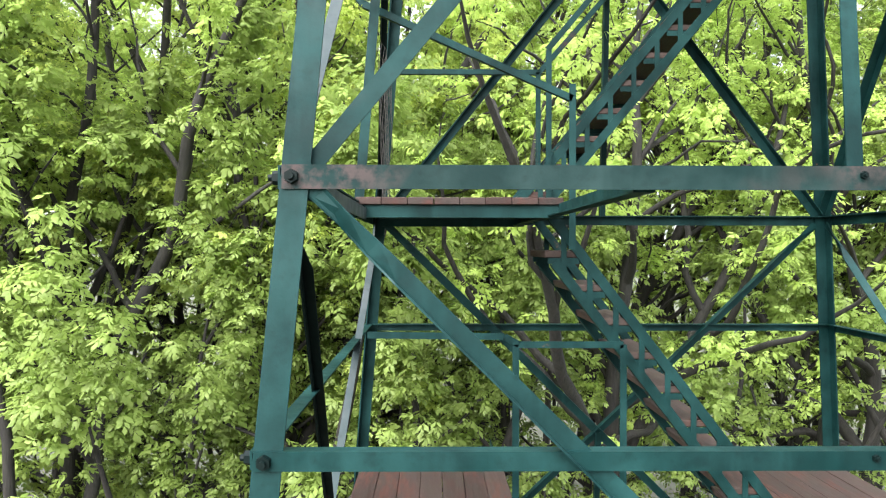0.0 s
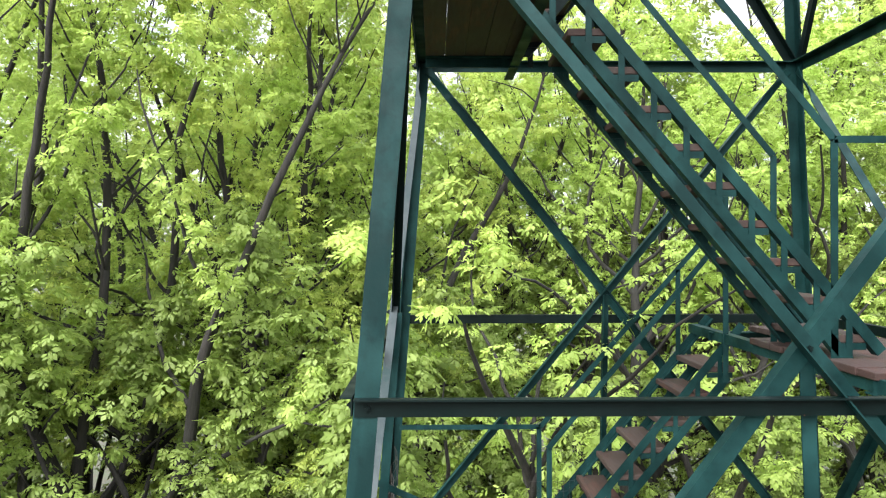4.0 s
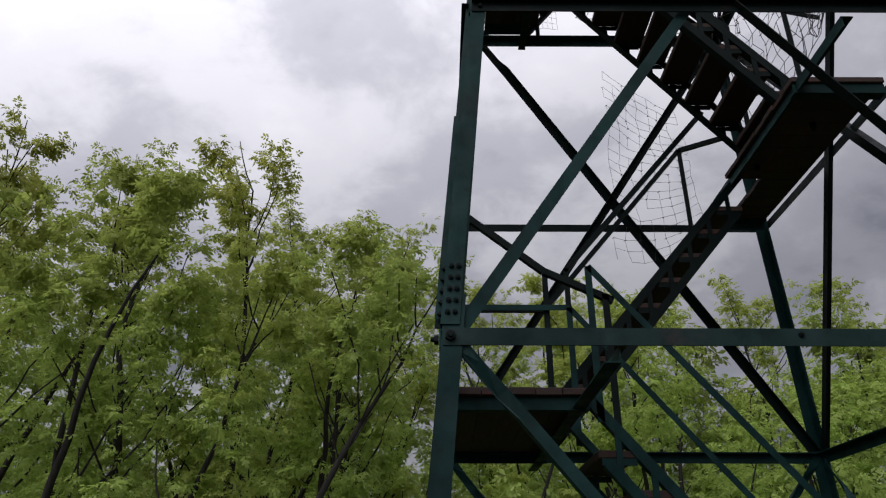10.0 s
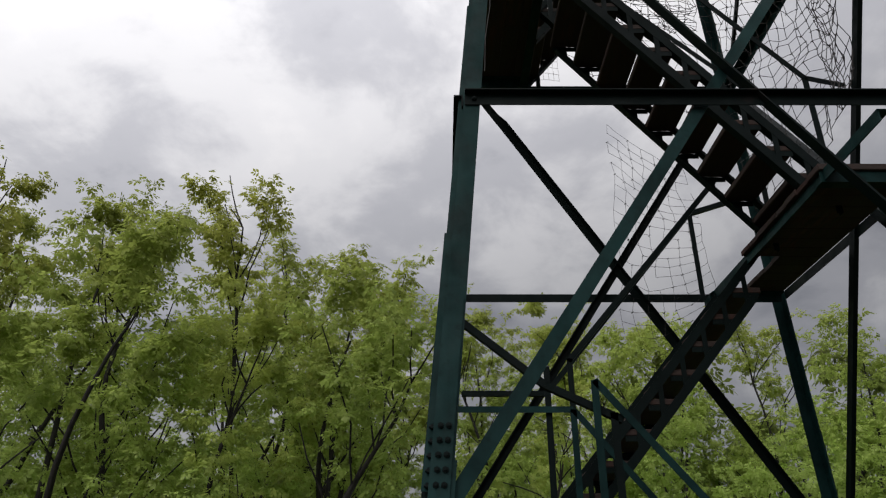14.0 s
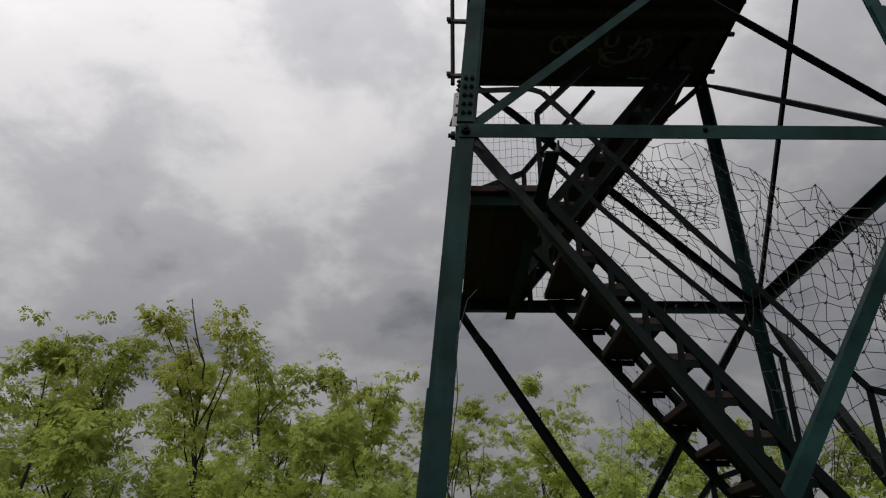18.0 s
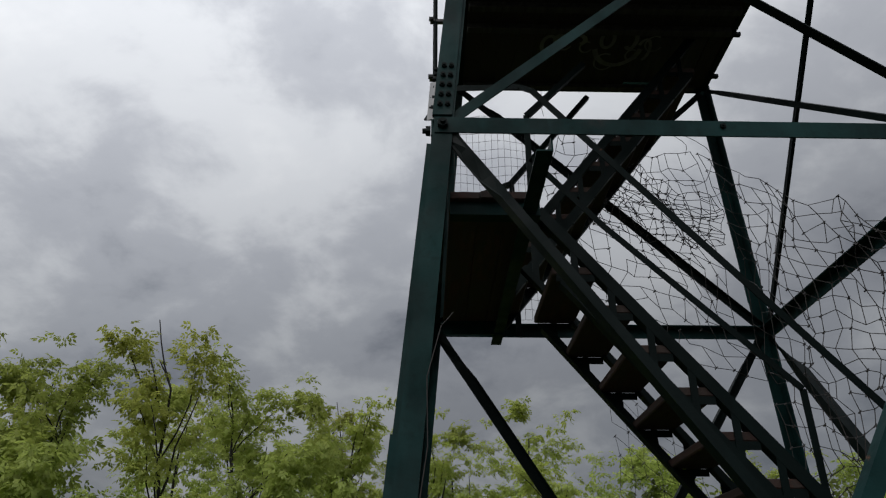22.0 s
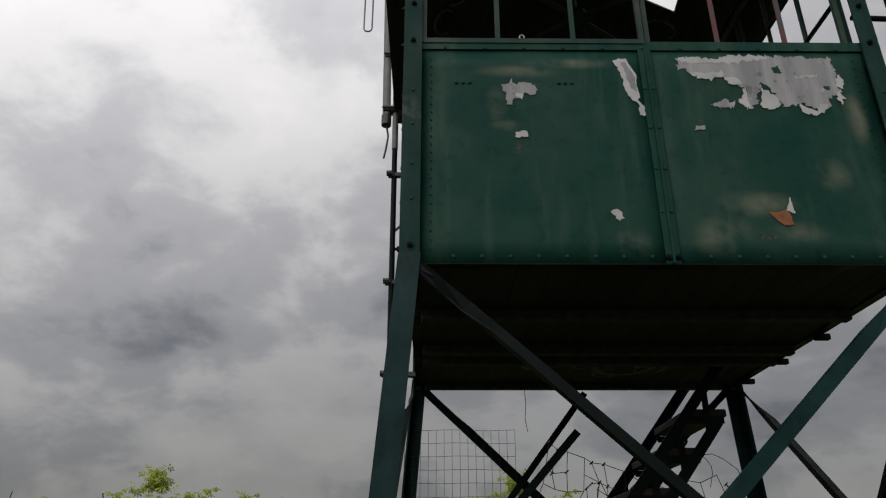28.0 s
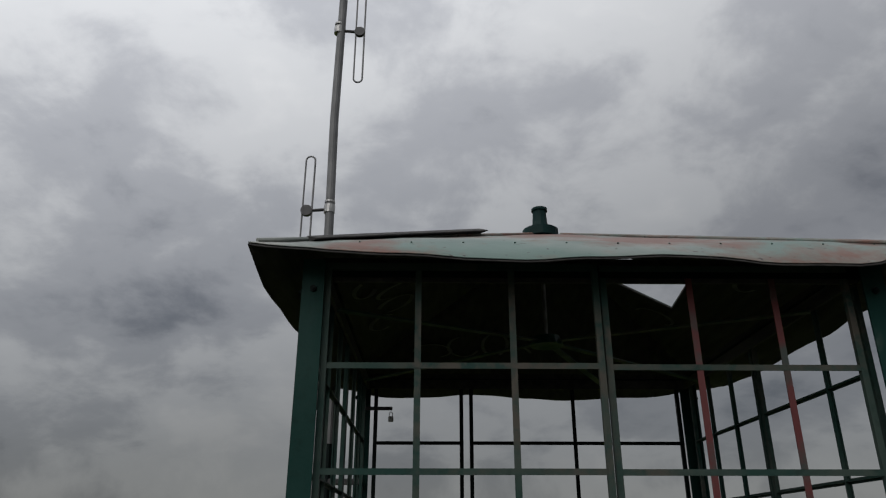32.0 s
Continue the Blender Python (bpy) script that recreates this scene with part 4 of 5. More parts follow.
# worn places on the front sheets: bare metal, pale primer, rust and rubbed paint
def flake(outline, proud, material, label, seed, rough=0.008):
    """A thin irregular flake on the front wall, from a rough outline in (x, height above the wall's foot)."""
    bm = bmesh.new()
    rnd = random.Random(seed)
    pts = []
    m = len(outline)
    for i in range(m):
        (a, b), (c, d) = outline[i], outline[(i + 1) % m]
        steps = max(1, int(math.hypot(c - a, d - b) / 0.010))
        for j in range(steps):
            f = j / steps
            pts.append((a + (c - a) * f + rnd.uniform(-rough, rough), b + (d - b) * f + rnd.uniform(-rough, rough)))
    v, _, f, *_ = geometry.delaunay_2d_cdt([Vector(q) for q in pts], [], [list(range(len(pts)))], 1, 1e-5)
    v = [bm.verts.new((q.x, -W - 0.0012 - proud * 0.38, Z_CAB + q.y)) for q in v]
    for t in f:
        bm.faces.new([v[i] for i in t])
    for q in bm.faces:
        q.normal_update()
        if q.normal.y > 0:
            q.normal_flip()
    return part("worn_patch", bm, material, cab, label)


BARE = [(0.16, 1.01), (0.33, 1.0), (0.42, 1.02), (0.58, 1.03), (0.89, 1.02), (0.89, 0.96), (0.9, 0.93), (0.89, 0.87), (0.89, 0.83), (0.84, 0.79), (0.82, 0.74), (0.78, 0.72), (0.71, 0.76), (0.65, 0.75), (0.61, 0.75), (0.58, 0.84),
        (0.53, 0.89), (0.5, 0.77), (0.46, 0.73), (0.44, 0.76), (0.46, 0.86), (0.41, 0.86), (0.36, 0.91), (0.22, 0.93), (0.16, 0.96)]
flake(BARE, 0.0065, BARE_METAL, "bare grey metal where paint flaked away", 1, 0.012)
flake([(0.28, 0.75), (0.34, 0.78), (0.4, 0.77), (0.39, 0.74), (0.34, 0.73)], 0.0065, BARE_METAL, "bare grey metal", 2, 0.01)
PRIMER = [[(0.16, 1.01), (0.24, 1.025), (0.33, 1.01), (0.42, 1.03), (0.56, 1.035), (0.61, 1.02), (0.49, 1.0), (0.41, 0.98), (0.33, 0.99), (0.2, 0.99)],
          [(0.22, 0.93), (0.37, 0.94), (0.37, 0.91), (0.32, 0.91), (0.31, 0.88), (0.27, 0.9), (0.22, 0.91)],
          [(0.36, 0.91), (0.41, 0.91), (0.45, 0.87), (0.39, 0.86), (0.37, 0.89)],
          [(0.51, 0.89), (0.54, 0.85), (0.57, 0.82), (0.61, 0.76), (0.58, 0.74), (0.54, 0.73), (0.51, 0.75), (0.52, 0.79), (0.54, 0.82)],
          [(0.69, 0.76), (0.72, 0.74), (0.75, 0.72), (0.81, 0.77), (0.82, 0.74), (0.77, 0.7), (0.72, 0.7), (0.69, 0.72)],
          [(0.7, 0.91), (0.74, 0.92), (0.81, 0.92), (0.77, 0.91), (0.7, 0.9)], [(0.91, 0.93), (0.92, 0.89), (0.9, 0.85), (0.88, 0.86)],
          [(0.89, 0.84), (0.905, 0.79), (0.88, 0.75), (0.87, 0.79)], [(0.46, 0.86), (0.465, 0.81), (0.46, 0.74), (0.45, 0.73), (0.42, 0.77)],
          [(-0.14, 1.0), (-0.08, 1.01), (-0.04, 0.92), (-0.038, 0.82), (-0.04, 0.77), (-0.02, 0.73), (-0.02, 0.69), (-0.042, 0.7), (-0.045, 0.76), (-0.07, 0.77), (-0.1, 0.84), (-0.11, 0.93)],
          [(-0.6, 0.81), (-0.57, 0.81), (-0.57, 0.78), (-0.6, 0.79)], [(-0.61, 0.60), (-0.56, 0.61), (-0.55, 0.58), (-0.61, 0.57)], [(-0.22, 0.21), (-0.19, 0.22), (-0.17, 0.18), (-0.19, 0.16)],
          [(-1.055, 0.66), (-1.045, 0.66), (-1.047, 0.58), (-1.054, 0.58)]]
for i, outline in enumerate(PRIMER):
    flake(outline, 0.0088, FLAKE, "ragged pale primer", 20 + i, 0.009 if i < 9 else 0.005)
flake([(-0.66, 0.85), (-0.61, 0.89), (-0.6, 0.86), (-0.56, 0.87), (-0.51, 0.86), (-0.5, 0.8), (-0.56, 0.81), (-0.57, 0.78), (-0.6, 0.79), (-0.62, 0.75), (-0.64, 0.75), (-0.64, 0.8)], 0.0065, BARE_METAL, "bare grey metal", 8, 0.008)
flake([(-0.105, 0.99), (-0.08, 0.99), (-0.045, 0.9), (-0.045, 0.82), (-0.07, 0.84), (-0.09, 0.93)], 0.0105, BARE_METAL, "bare grey metal", 7, 0.004)
flake([(0.20, 0.64), (0.24, 0.64), (0.24, 0.62), (0.19, 0.615)], 0.0065, BARE_METAL, "bare grey metal", 12, 0.003)
flake([(0.59, 0.965), (0.63, 0.97), (0.64, 0.93), (0.61, 0.93)], 0.0105, CAB_GREEN, "scrap of green paint left on", 15, 0.005)
flake([(0.82, 0.86), (0.85, 0.855), (0.85, 0.84), (0.82, 0.84)], 0.0105, CAB_GREEN, "scrap of green paint left on", 16, 0.003)
flake([(0.45, 0.205), (0.53, 0.22), (0.545, 0.15), (0.50, 0.145)], 0.0065, ORANGE_RUST, "orange rust spot", 13, 0.004)
flake([(0.55, 0.28), (0.56, 0.20), (0.525, 0.215)], 0.0085, FLAKE, "pale primer", 14, 0.002)
for x in (-0.84, -0.37):
    for d in (-0.03, 0.0, 0.03):
        shared("rivet", RIVET, facing((x + d, -W - 0.003, Z_CAB + 0.87), (0, -1, 0)), cab)

# floor boards with the hatch over the stairs, and joists below
nb = 15
for i in range(nb):
    x0, x1 = -1.04 + 2.08 * i / nb + 0.0006, -1.04 + 2.08 * (i + 1) / nb - 0.0006
    y1 = 0.42 if x0 > 0.30 and x1 < 0.92 else 1.04
    part("floor_board", box((x0, -1.04, Z_CAB - 0.03), (x1, y1, Z_CAB + 0.012), bevel=0.003), FLOOR_WOOD, cab)
for y in (-0.5, 0.1, 0.32):
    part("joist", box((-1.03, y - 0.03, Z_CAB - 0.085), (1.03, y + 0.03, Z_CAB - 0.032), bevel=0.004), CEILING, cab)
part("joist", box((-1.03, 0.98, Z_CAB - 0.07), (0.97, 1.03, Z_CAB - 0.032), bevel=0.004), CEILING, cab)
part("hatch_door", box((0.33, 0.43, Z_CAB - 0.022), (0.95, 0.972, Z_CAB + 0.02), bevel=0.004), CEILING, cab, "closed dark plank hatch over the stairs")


# pale strokes scrawled on the boards, too faint to read
def scrawl(points, width, n, material, label):
    bm = bmesh.new()
    pts = [Vector(p) for p in points]
    n = Vector(n)
    rows = []
    for i, p in enumerate(pts):
        d = (pts[min(i + 1, len(pts) - 1)] - pts[max(i - 1, 0)]).normalized()
        s = d.cross(n).normalized() * width
        rows.append((bm.verts.new(p - s), bm.verts.new(p + s)))
    for a, b in zip(rows, rows[1:]):
        bm.faces.new((a[0], a[1], b[1], b[0]))
    return part("scrawl", bm, material, cab, label)


for cx, r in ((-0.24, 0.06), (-0.06, 0.05), (0.12, 0.08), (0.33, 0.05), (0.48, 0.07)):
    scrawl([(cx + r * math.cos(a), 0.60 + 0.12 * math.sin(cx * 9) + r * 1.2 * math.sin(a), Z_CAB - 0.0335) for a in np.linspace(0.4, 5.2, 14)], 0.008, (0, 0, -1), CHALK, "faint pale scrawled stroke")
for cx, cy, rx, ry, a0, a1, w in ((0.20, 0.50, 0.19, 0.24, 0.2, 2.9, 0.022), (0.10, 0.45, 0.05, 0.09, -1.4, 3.6, 0.016), (0.29, 0.45, 0.04, 0.10, -2.0, 2.4, 0.018), (-0.20, 0.46, 0.12, 0.07, 2.4, 7.0, 0.02), (-0.36, 0.52, 0.06, 0.10, 1.0, 5.4, 0.016), (0.41, 0.56, 0.05, 0.12, 3.6, 7.6, 0.014)):
    scrawl([(cx + rx * math.cos(a), cy + ry * math.sin(a), Z_CAB - 0.0345) for a in np.linspace(a0, a1, 16)], w, (0, 0, -1), CHALK, "wide faint scrawled stroke")
for y in (-0.14, 0.35, 0.84):
    part("joist_end", box((1.04, y - 0.018, Z_CAB - 0.07), (1.118, y + 0.018, Z_CAB - 0.038), bevel=0.004), GREEN_DARK, cab, "dark iron end of a joist")

# roof: four thin sheets with dented eaves, one torn open
HOLE = [(0.31, -0.15), (0.71, -0.20), (0.745, 0.235), (0.385, 0.20)]


def inside(p, poly):
    hit = False
    for (x0, y0), (x1, y1) in zip(poly, poly[1:] + poly[:1]):
        if (y0 > p[1]) != (y1 > p[1]) and p[0] < (x1 - x0) * (p[1] - y0) / (y1 - y0) + x0:
            hit = not hit
    return hit


def roof_slope(k, lift):
    """One slope, laid out for the right-hand side (x outwards) and turned to side k (1 is the right)."""
    m = 36
    outer = [(OVER, -OVER + 2 * OVER * i / m) for i in range(m + 1)] + [(OVER * (1 - i / 10), OVER * (1 - i / 10)) for i in range(1, 10)] + [(0.0, 0.0)] + [(OVER * i / 10, -OVER * i / 10) for i in range(1, 10)]
    pts = [Vector(p) for p in outer]
    edges = [(i, (i + 1) % len(outer)) for i in range(len(outer))]
    if k == 1:
        b = len(pts)
        pts += [Vector(p) for p in HOLE]
        edges += [(b + i, b + (i + 1) % 4) for i in range(4)]
    for i in range(1, 12):
        for j in range(-i + 1, i):
            p = (OVER * i / 12 + 0.011, OVER * j / 12 + 0.013)
            if p[0] < OVER - 0.03 and abs(p[1]) < p[0] - 0.04 and not (k == 1 and inside(p, HOLE)):
                pts.append(Vector(p))
    v, e, f, *_ = geometry.delaunay_2d_cdt(pts, edges, [], 0, 1e-5)
    bm = bmesh.new()

    def height(x, y):
        edge = max(0.0, (x - OVER + 0.30) / 0.30)
        w = noise.noise(Vector((y * 1.6, k * 9.1, 0.3))) * 0.045 + noise.noise(Vector((y * 4.2, k * 5.0, 2.0))) * 0.012
        corner = min(1.0, (OVER - abs(y)) / 0.3) if x > OVER - 0.3 else 1.0
        return EAVE + (APEX - EAVE) * (1 - x / OVER) + edge * edge * (w - 0.050) * corner + 0.010 * noise.noise(Vector((x * 3, y * 3, k))) * (1 - x / OVER > 0.03) + lift
    vs = [bm.verts.new((p.x, p.y, height(p.x, p.y))) for p in v]
    for t in f:
        c = (sum(v[i].x for i in t) / 3, sum(v[i].y for i in t) / 3)
        if abs(c[1]) > c[0] + 1e-6 or (k == 1 and inside(c, HOLE)):
            continue
        bm.faces.new([vs[i] for i in t])
    bmesh.ops.recalc_face_normals(bm, faces=bm.faces)
    for q in bm.faces:
        if (q.normal.z < 0) != (lift < 0):
            q.normal_flip()
        q.smooth = True
    bmesh.ops.delete(bm, geom=[x for x in bm.verts if not x.link_faces], context="VERTS")
    ext = bmesh.ops.extrude_face_region(bm, geom=bm.faces[:])
    bmesh.ops.translate(bm, vec=(0, 0, -0.003 if lift >= 0 else -0.006), verts=[q for q in ext["geom"] if isinstance(q, bmesh.types.BMVert)])
    bmesh.ops.recalc_face_normals(bm, faces=bm.faces)
    return turned(bm, (k - 1) % 4)


for k in range(4):
    sheet = part("roof_sheet", roof_slope(k, 0.0), ROOF, cab, "dented weathered roof sheet" if k != 1 else "weathered roof sheet with a torn hole")
    # dark lining sheet that carries the shade of the roof space
    part("roof_lining", roof_slope(k, -0.008), CEILING, sheet, "dark shaded underside of the roof")
    # hip seams and screw heads along the eaves
    sx, sy = CORNERS[k]
    part("hip_seam", rod([(sx * OVER * f, sy * OVER * f, EAVE + (APEX - EAVE) * (1 - f) + 0.004) for f in (0.06, 0.4, 0.75, 0.98)], 0.009), ROOF, sheet)
    for i in range(12):
        y = -1.1 + 0.2 * i
        shared("screw", SMALL_RIVET, Matrix.Rotation((k - 1) * math.pi / 2, 4, "Z") @ Matrix.Translation((OVER - 0.16, y, EAVE + (APEX - EAVE) * 0.16 / OVER - 0.006)), sheet)
lift = bmesh.new()
prism(lift, (-OVER * 0.86, -OVER * 0.86, EAVE + (APEX - EAVE) * 0.14 + 0.005), (-OVER * 0.30, -OVER * 0.30, EAVE + (APEX - EAVE) * 0.70 + 0.028), (0, 0, 1), [(-0.01, -0.06), (0.012, 0.0), (-0.01, 0.05), (-0.014, 0.05), (-0.014, -0.06)])
part("lifted_seam", lift, CEILING, cab, "dark lifted seam along the roof's hip")
cap = bmesh.new()
for r0, r1, z0, z1 in ((0.10, 0.10, APEX - 0.03, APEX + 0.02), (0.050, 0.042, APEX + 0.02, APEX + 0.07), (0.042, 0.037, APEX + 0.07, APEX + 0.14), (0.045, 0.045, APEX + 0.14, APEX + 0.155)):
    bmesh.ops.create_cone(cap, cap_ends=True, segments=16, radius1=r0, radius2=r1, depth=z1 - z0, matrix=Matrix.Translation((-0.02, 0, (z0 + z1) / 2)))
part("roof_vent_stub", cap, GREEN, cab, "green pipe stub on the roof's peak")
# pale scribbles on the dark lining, too faint to read
def lining(x, y):
    return (x, y, APEX - (APEX - EAVE) * max(abs(x), abs(y)) / OVER - 0.026)


for cx, cy, rx, ry, a0, a1 in ((-0.95, -0.36, 0.05, 0.10, 0.3, 4.6), (-0.80, -0.18, 0.10, 0.08, 2.0, 6.6), (-0.82, 0.02, 0.09, 0.10, 3.4, 8.4), (-0.90, 0.26, 0.07, 0.12, 1.2, 5.6),
                               (-0.62, 0.90, 0.12, 0.06, 3.0, 7.4), (-0.42, 0.86, 0.10, 0.09, 0.4, 4.4), (-0.22, 0.84, 0.08, 0.10, 2.2, 7.2), (-0.08, 0.94, 0.10, 0.08, 3.2, 6.0),
                               (0.90, -0.46, 0.05, 0.14, 0.5, 3.6), (0.70, 0.42, 0.10, 0.08, 3.0, 7.0)):
    scrawl([lining(cx + rx * math.cos(a), cy + ry * math.sin(a)) for a in np.linspace(a0, a1, 16)], 0.011, (0, 0, -1), CHALK, "faint pale scribble under the roof")
# roof ties: a hub hung on a rod, with bars to the walls
hub = bmesh.new()
bmesh.ops.create_cone(hub, cap_ends=True, segments=14, radius1=0.088, radius2=0.070, depth=0.05, matrix=Matrix.Translation((-0.02, 0, 24.215)))
hub = part("tie_hub", hub, CAB_GREEN, cab, "round iron hub under the roof")
part("tie_rod", rod([(-0.02, 0, 24.24), (-0.02, 0, APEX - 0.04)], 0.011), STEEL, hub)
for a in (35, 62, 145, 215, 325):
    c, s = math.cos(radians(a)), math.sin(radians(a))
    r = 1.02 / max(abs(c), abs(s))
    part("tie_bar", prism(bmesh.new(), (c * 0.06 - 0.02, s * 0.06, 24.212), (c * r, s * r, 24.16), (0, 0, 1), [(0.004, -0.02), (0.004, 0.02), (-0.004, 0.02), (-0.004, -0.02)]), BAR_GREEN, hub)
# hasp and padlock in the far window
hasp = thing("hasp", (-1.05, 1.05, 24.02), "dark hasp bar with a small padlock in the open window", "hasp")
part("bar", box((-1.06, 1.045, 24.035), (-0.88, 1.058, 24.058), bevel=0.003), BLACK, hasp)
lock = part("padlock", box((-0.905, 1.036, 23.96), (-0.872, 1.052, 23.995), bevel=0.004), STEEL, hasp, "small dull steel padlock")
part("shackle", rod([(-0.899, 1.044, 23.995), (-0.899, 1.044, 24.015), (-0.889, 1.044, 24.026), (-0.879, 1.044, 24.015), (-0.879, 1.044, 23.995)], 0.0028), STEEL, lock)

# ---- the antenna mast on the cab's side ----
MX, MY = -1.272, 1.04
mast = thing("antenna_mast", (MX, MY, 21.94), "grey pipe antenna mast with folded dipoles clamped beside the cab", "antenna")
part("lower_pipe", rod([(MX, MY, 21.94), (MX - 0.005, MY, 23.82)], 0.021, sides=12), GREEN_DARK, mast, "slim dark green support pipe")
part("support_pipe", rod([(MX - 0.005, MY, 23.82), (MX - 0.01, MY, 24.80)], 0.024, sides=12), MAST_GREY, mast)
part("upper_pipe", rod([(MX - 0.078, MY, 24.11), (MX - 0.108, MY, 26.22), (MX - 0.078, MY, 28.88)], 0.033, sides=14), MAST_GREY, mast, "grey galvanised mast pipe")
part("end_cap", rod([(MX - 0.078, MY, 24.04), (MX - 0.078, MY, 24.13)], 0.040, sides=12), BLACK, mast)
part("cable", rod([(MX - 0.078, MY, 24.05), (MX - 0.06, MY, 23.94), (MX - 0.075, MY, 23.82), (MX - 0.09, MY, 23.74)], 0.008), BLACK, mast)
for z in (24.18, 24.71):
    c = part("clamp", box((MX - 0.105, MY - 0.045, z - 0.025), (MX + 0.03, MY + 0.045, z + 0.025), bevel=0.008), BLACK, mast)
    part("bolt_bar", rod([(MX - 0.11, MY - 0.05, z), (MX + 0.04, MY - 0.05, z)], 0.008), BLACK, c)
for z in (22.04, 22.71, 23.59):
    b = part("wall_bracket", box((MX - 0.05, MY - 0.02, z - 0.018), (-1.06, MY + 0.02, z + 0.018), bevel=0.004), BLACK, mast)
    part("clamp_head", rod([(MX - 0.06, MY - 0.03, z), (MX - 0.02, MY - 0.03, z)], 0.022), BLACK, b)
part("stay", rod([(MX, MY, 23.11), (-1.08, MY, 23.29)], 0.010), BLACK, mast)


def dipole(x, y, z, up, s):
    """A folded dipole: a long closed loop on an arm with a round joint box."""
    arm = part("dipole_arm", rod([(x, y, z), (x + s * 0.155, y, z - 0.012)], 0.012), BLACK, mast)
    cx = x + s * 0.165
    ring = bmesh.new()
    bmesh.ops.create_cone(ring, cap_ends=True, segments=16, radius1=0.042, radius2=0.042, depth=0.03, matrix=Matrix.Translation((cx, y, z - 0.012)) @ Matrix.Rotation(math.pi / 2, 4, "X"))
    part("joint_box", ring, BLACK, arm)
    a, b, r = cx - 0.03, cx + 0.038, 0.034
    loop = [(a, y, z - 0.46), (a, y, z + 0.40)] + [((a + b) / 2 - r * math.cos(t), y, z + 0.40 + r * math.sin(t)) for t in np.linspace(0.3, 2.84, 7)] + [(b, y, z + 0.40), (b, y, z - 0.46)] + [((a + b) / 2 + r * math.cos(t), y, z - 0.46 - r * math.sin(t)) for t in np.linspace(0.3, 2.84, 7)] + [(a, y, z - 0.46)]
    part("loop", rod(loop, 0.007, sides=6), MAST_GREY, arm, "thin folded dipole loop")
    part("band", rod([(x, y, z - 0.03), (x, y, z + 0.03)], 0.04, sides=14), STEEL, arm)
    part("band", rod([(x, y, z + 0.05), (x, y, z + 0.065)], 0.038, sides=14), STEEL, arm)


dipole(MX - 0.10, MY, 25.47, 1, -1)
dipole(MX - 0.115, MY, 27.06, 1, 1)
bracket = thing("pipe_bracket", (1.10, -1.0, 24.05), "rusty dark pipe bracket on the corner of the cab", "bracket")
part("arm", rod([(1.10, -1.02, 24.055), (1.31, -1.02, 24.05)], 0.016), GREEN_DARK, bracket)
part("drop_pipe", rod([(1.31, -1.02, 24.06), (1.33, -0.98, 23.45), (1.33, -0.98, 22.9)], 0.020), GREEN_DARK, bracket, "dark red-brown pipe")
part("clamp", box((1.285, -1.05, 24.02), (1.34, -0.99, 24.075), bevel=0.006), BLACK, bracket)
part("lower_arm", rod([(1.10, -1.0, 23.33), (1.34, -0.99, 23.33)], 0.014), GREEN_DARK, bracket)

# ---- ground and wood ----
def lay(name, verts, faces, material, smooth=False):
    me = bpy.data.meshes.new(name)
    me.vertices.add(len(verts))
    me.vertices.foreach_set("co", np.asarray(verts, dtype=np.float32).ravel())
    k = faces.shape[1]
    me.loops.add(faces.size)
    me.loops.foreach_set("vertex_index", faces.ravel().astype(np.int32))
    me.polygons.add(len(faces))
    me.polygons.foreach_set("loop_start", np.arange(0, faces.size, k, dtype=np.int32))
    if smooth:
        me.polygons.foreach_set("use_smooth", np.ones(len(faces), dtype=bool))
    me.update(calc_edges=True)
    me.validate()
    me.materials.append(material)
    return me


bm = bmesh.new()
bmesh.ops.create_grid(bm, x_segments=90, y_segments=90, size=1500)
for v in bm.verts:
    r = math.hypot(v.co.x, v.co.y)
    v.co.z = 0.6 * noise.noise(Vector((v.co.x * 0.02, v.co.y * 0.02, 0))) * min(1.0, r / 60)
tagged(new("ground", mesh_of("ground", bm, SOIL)), "woodland floor with leaf litter and low green", "ground", kind="structure")


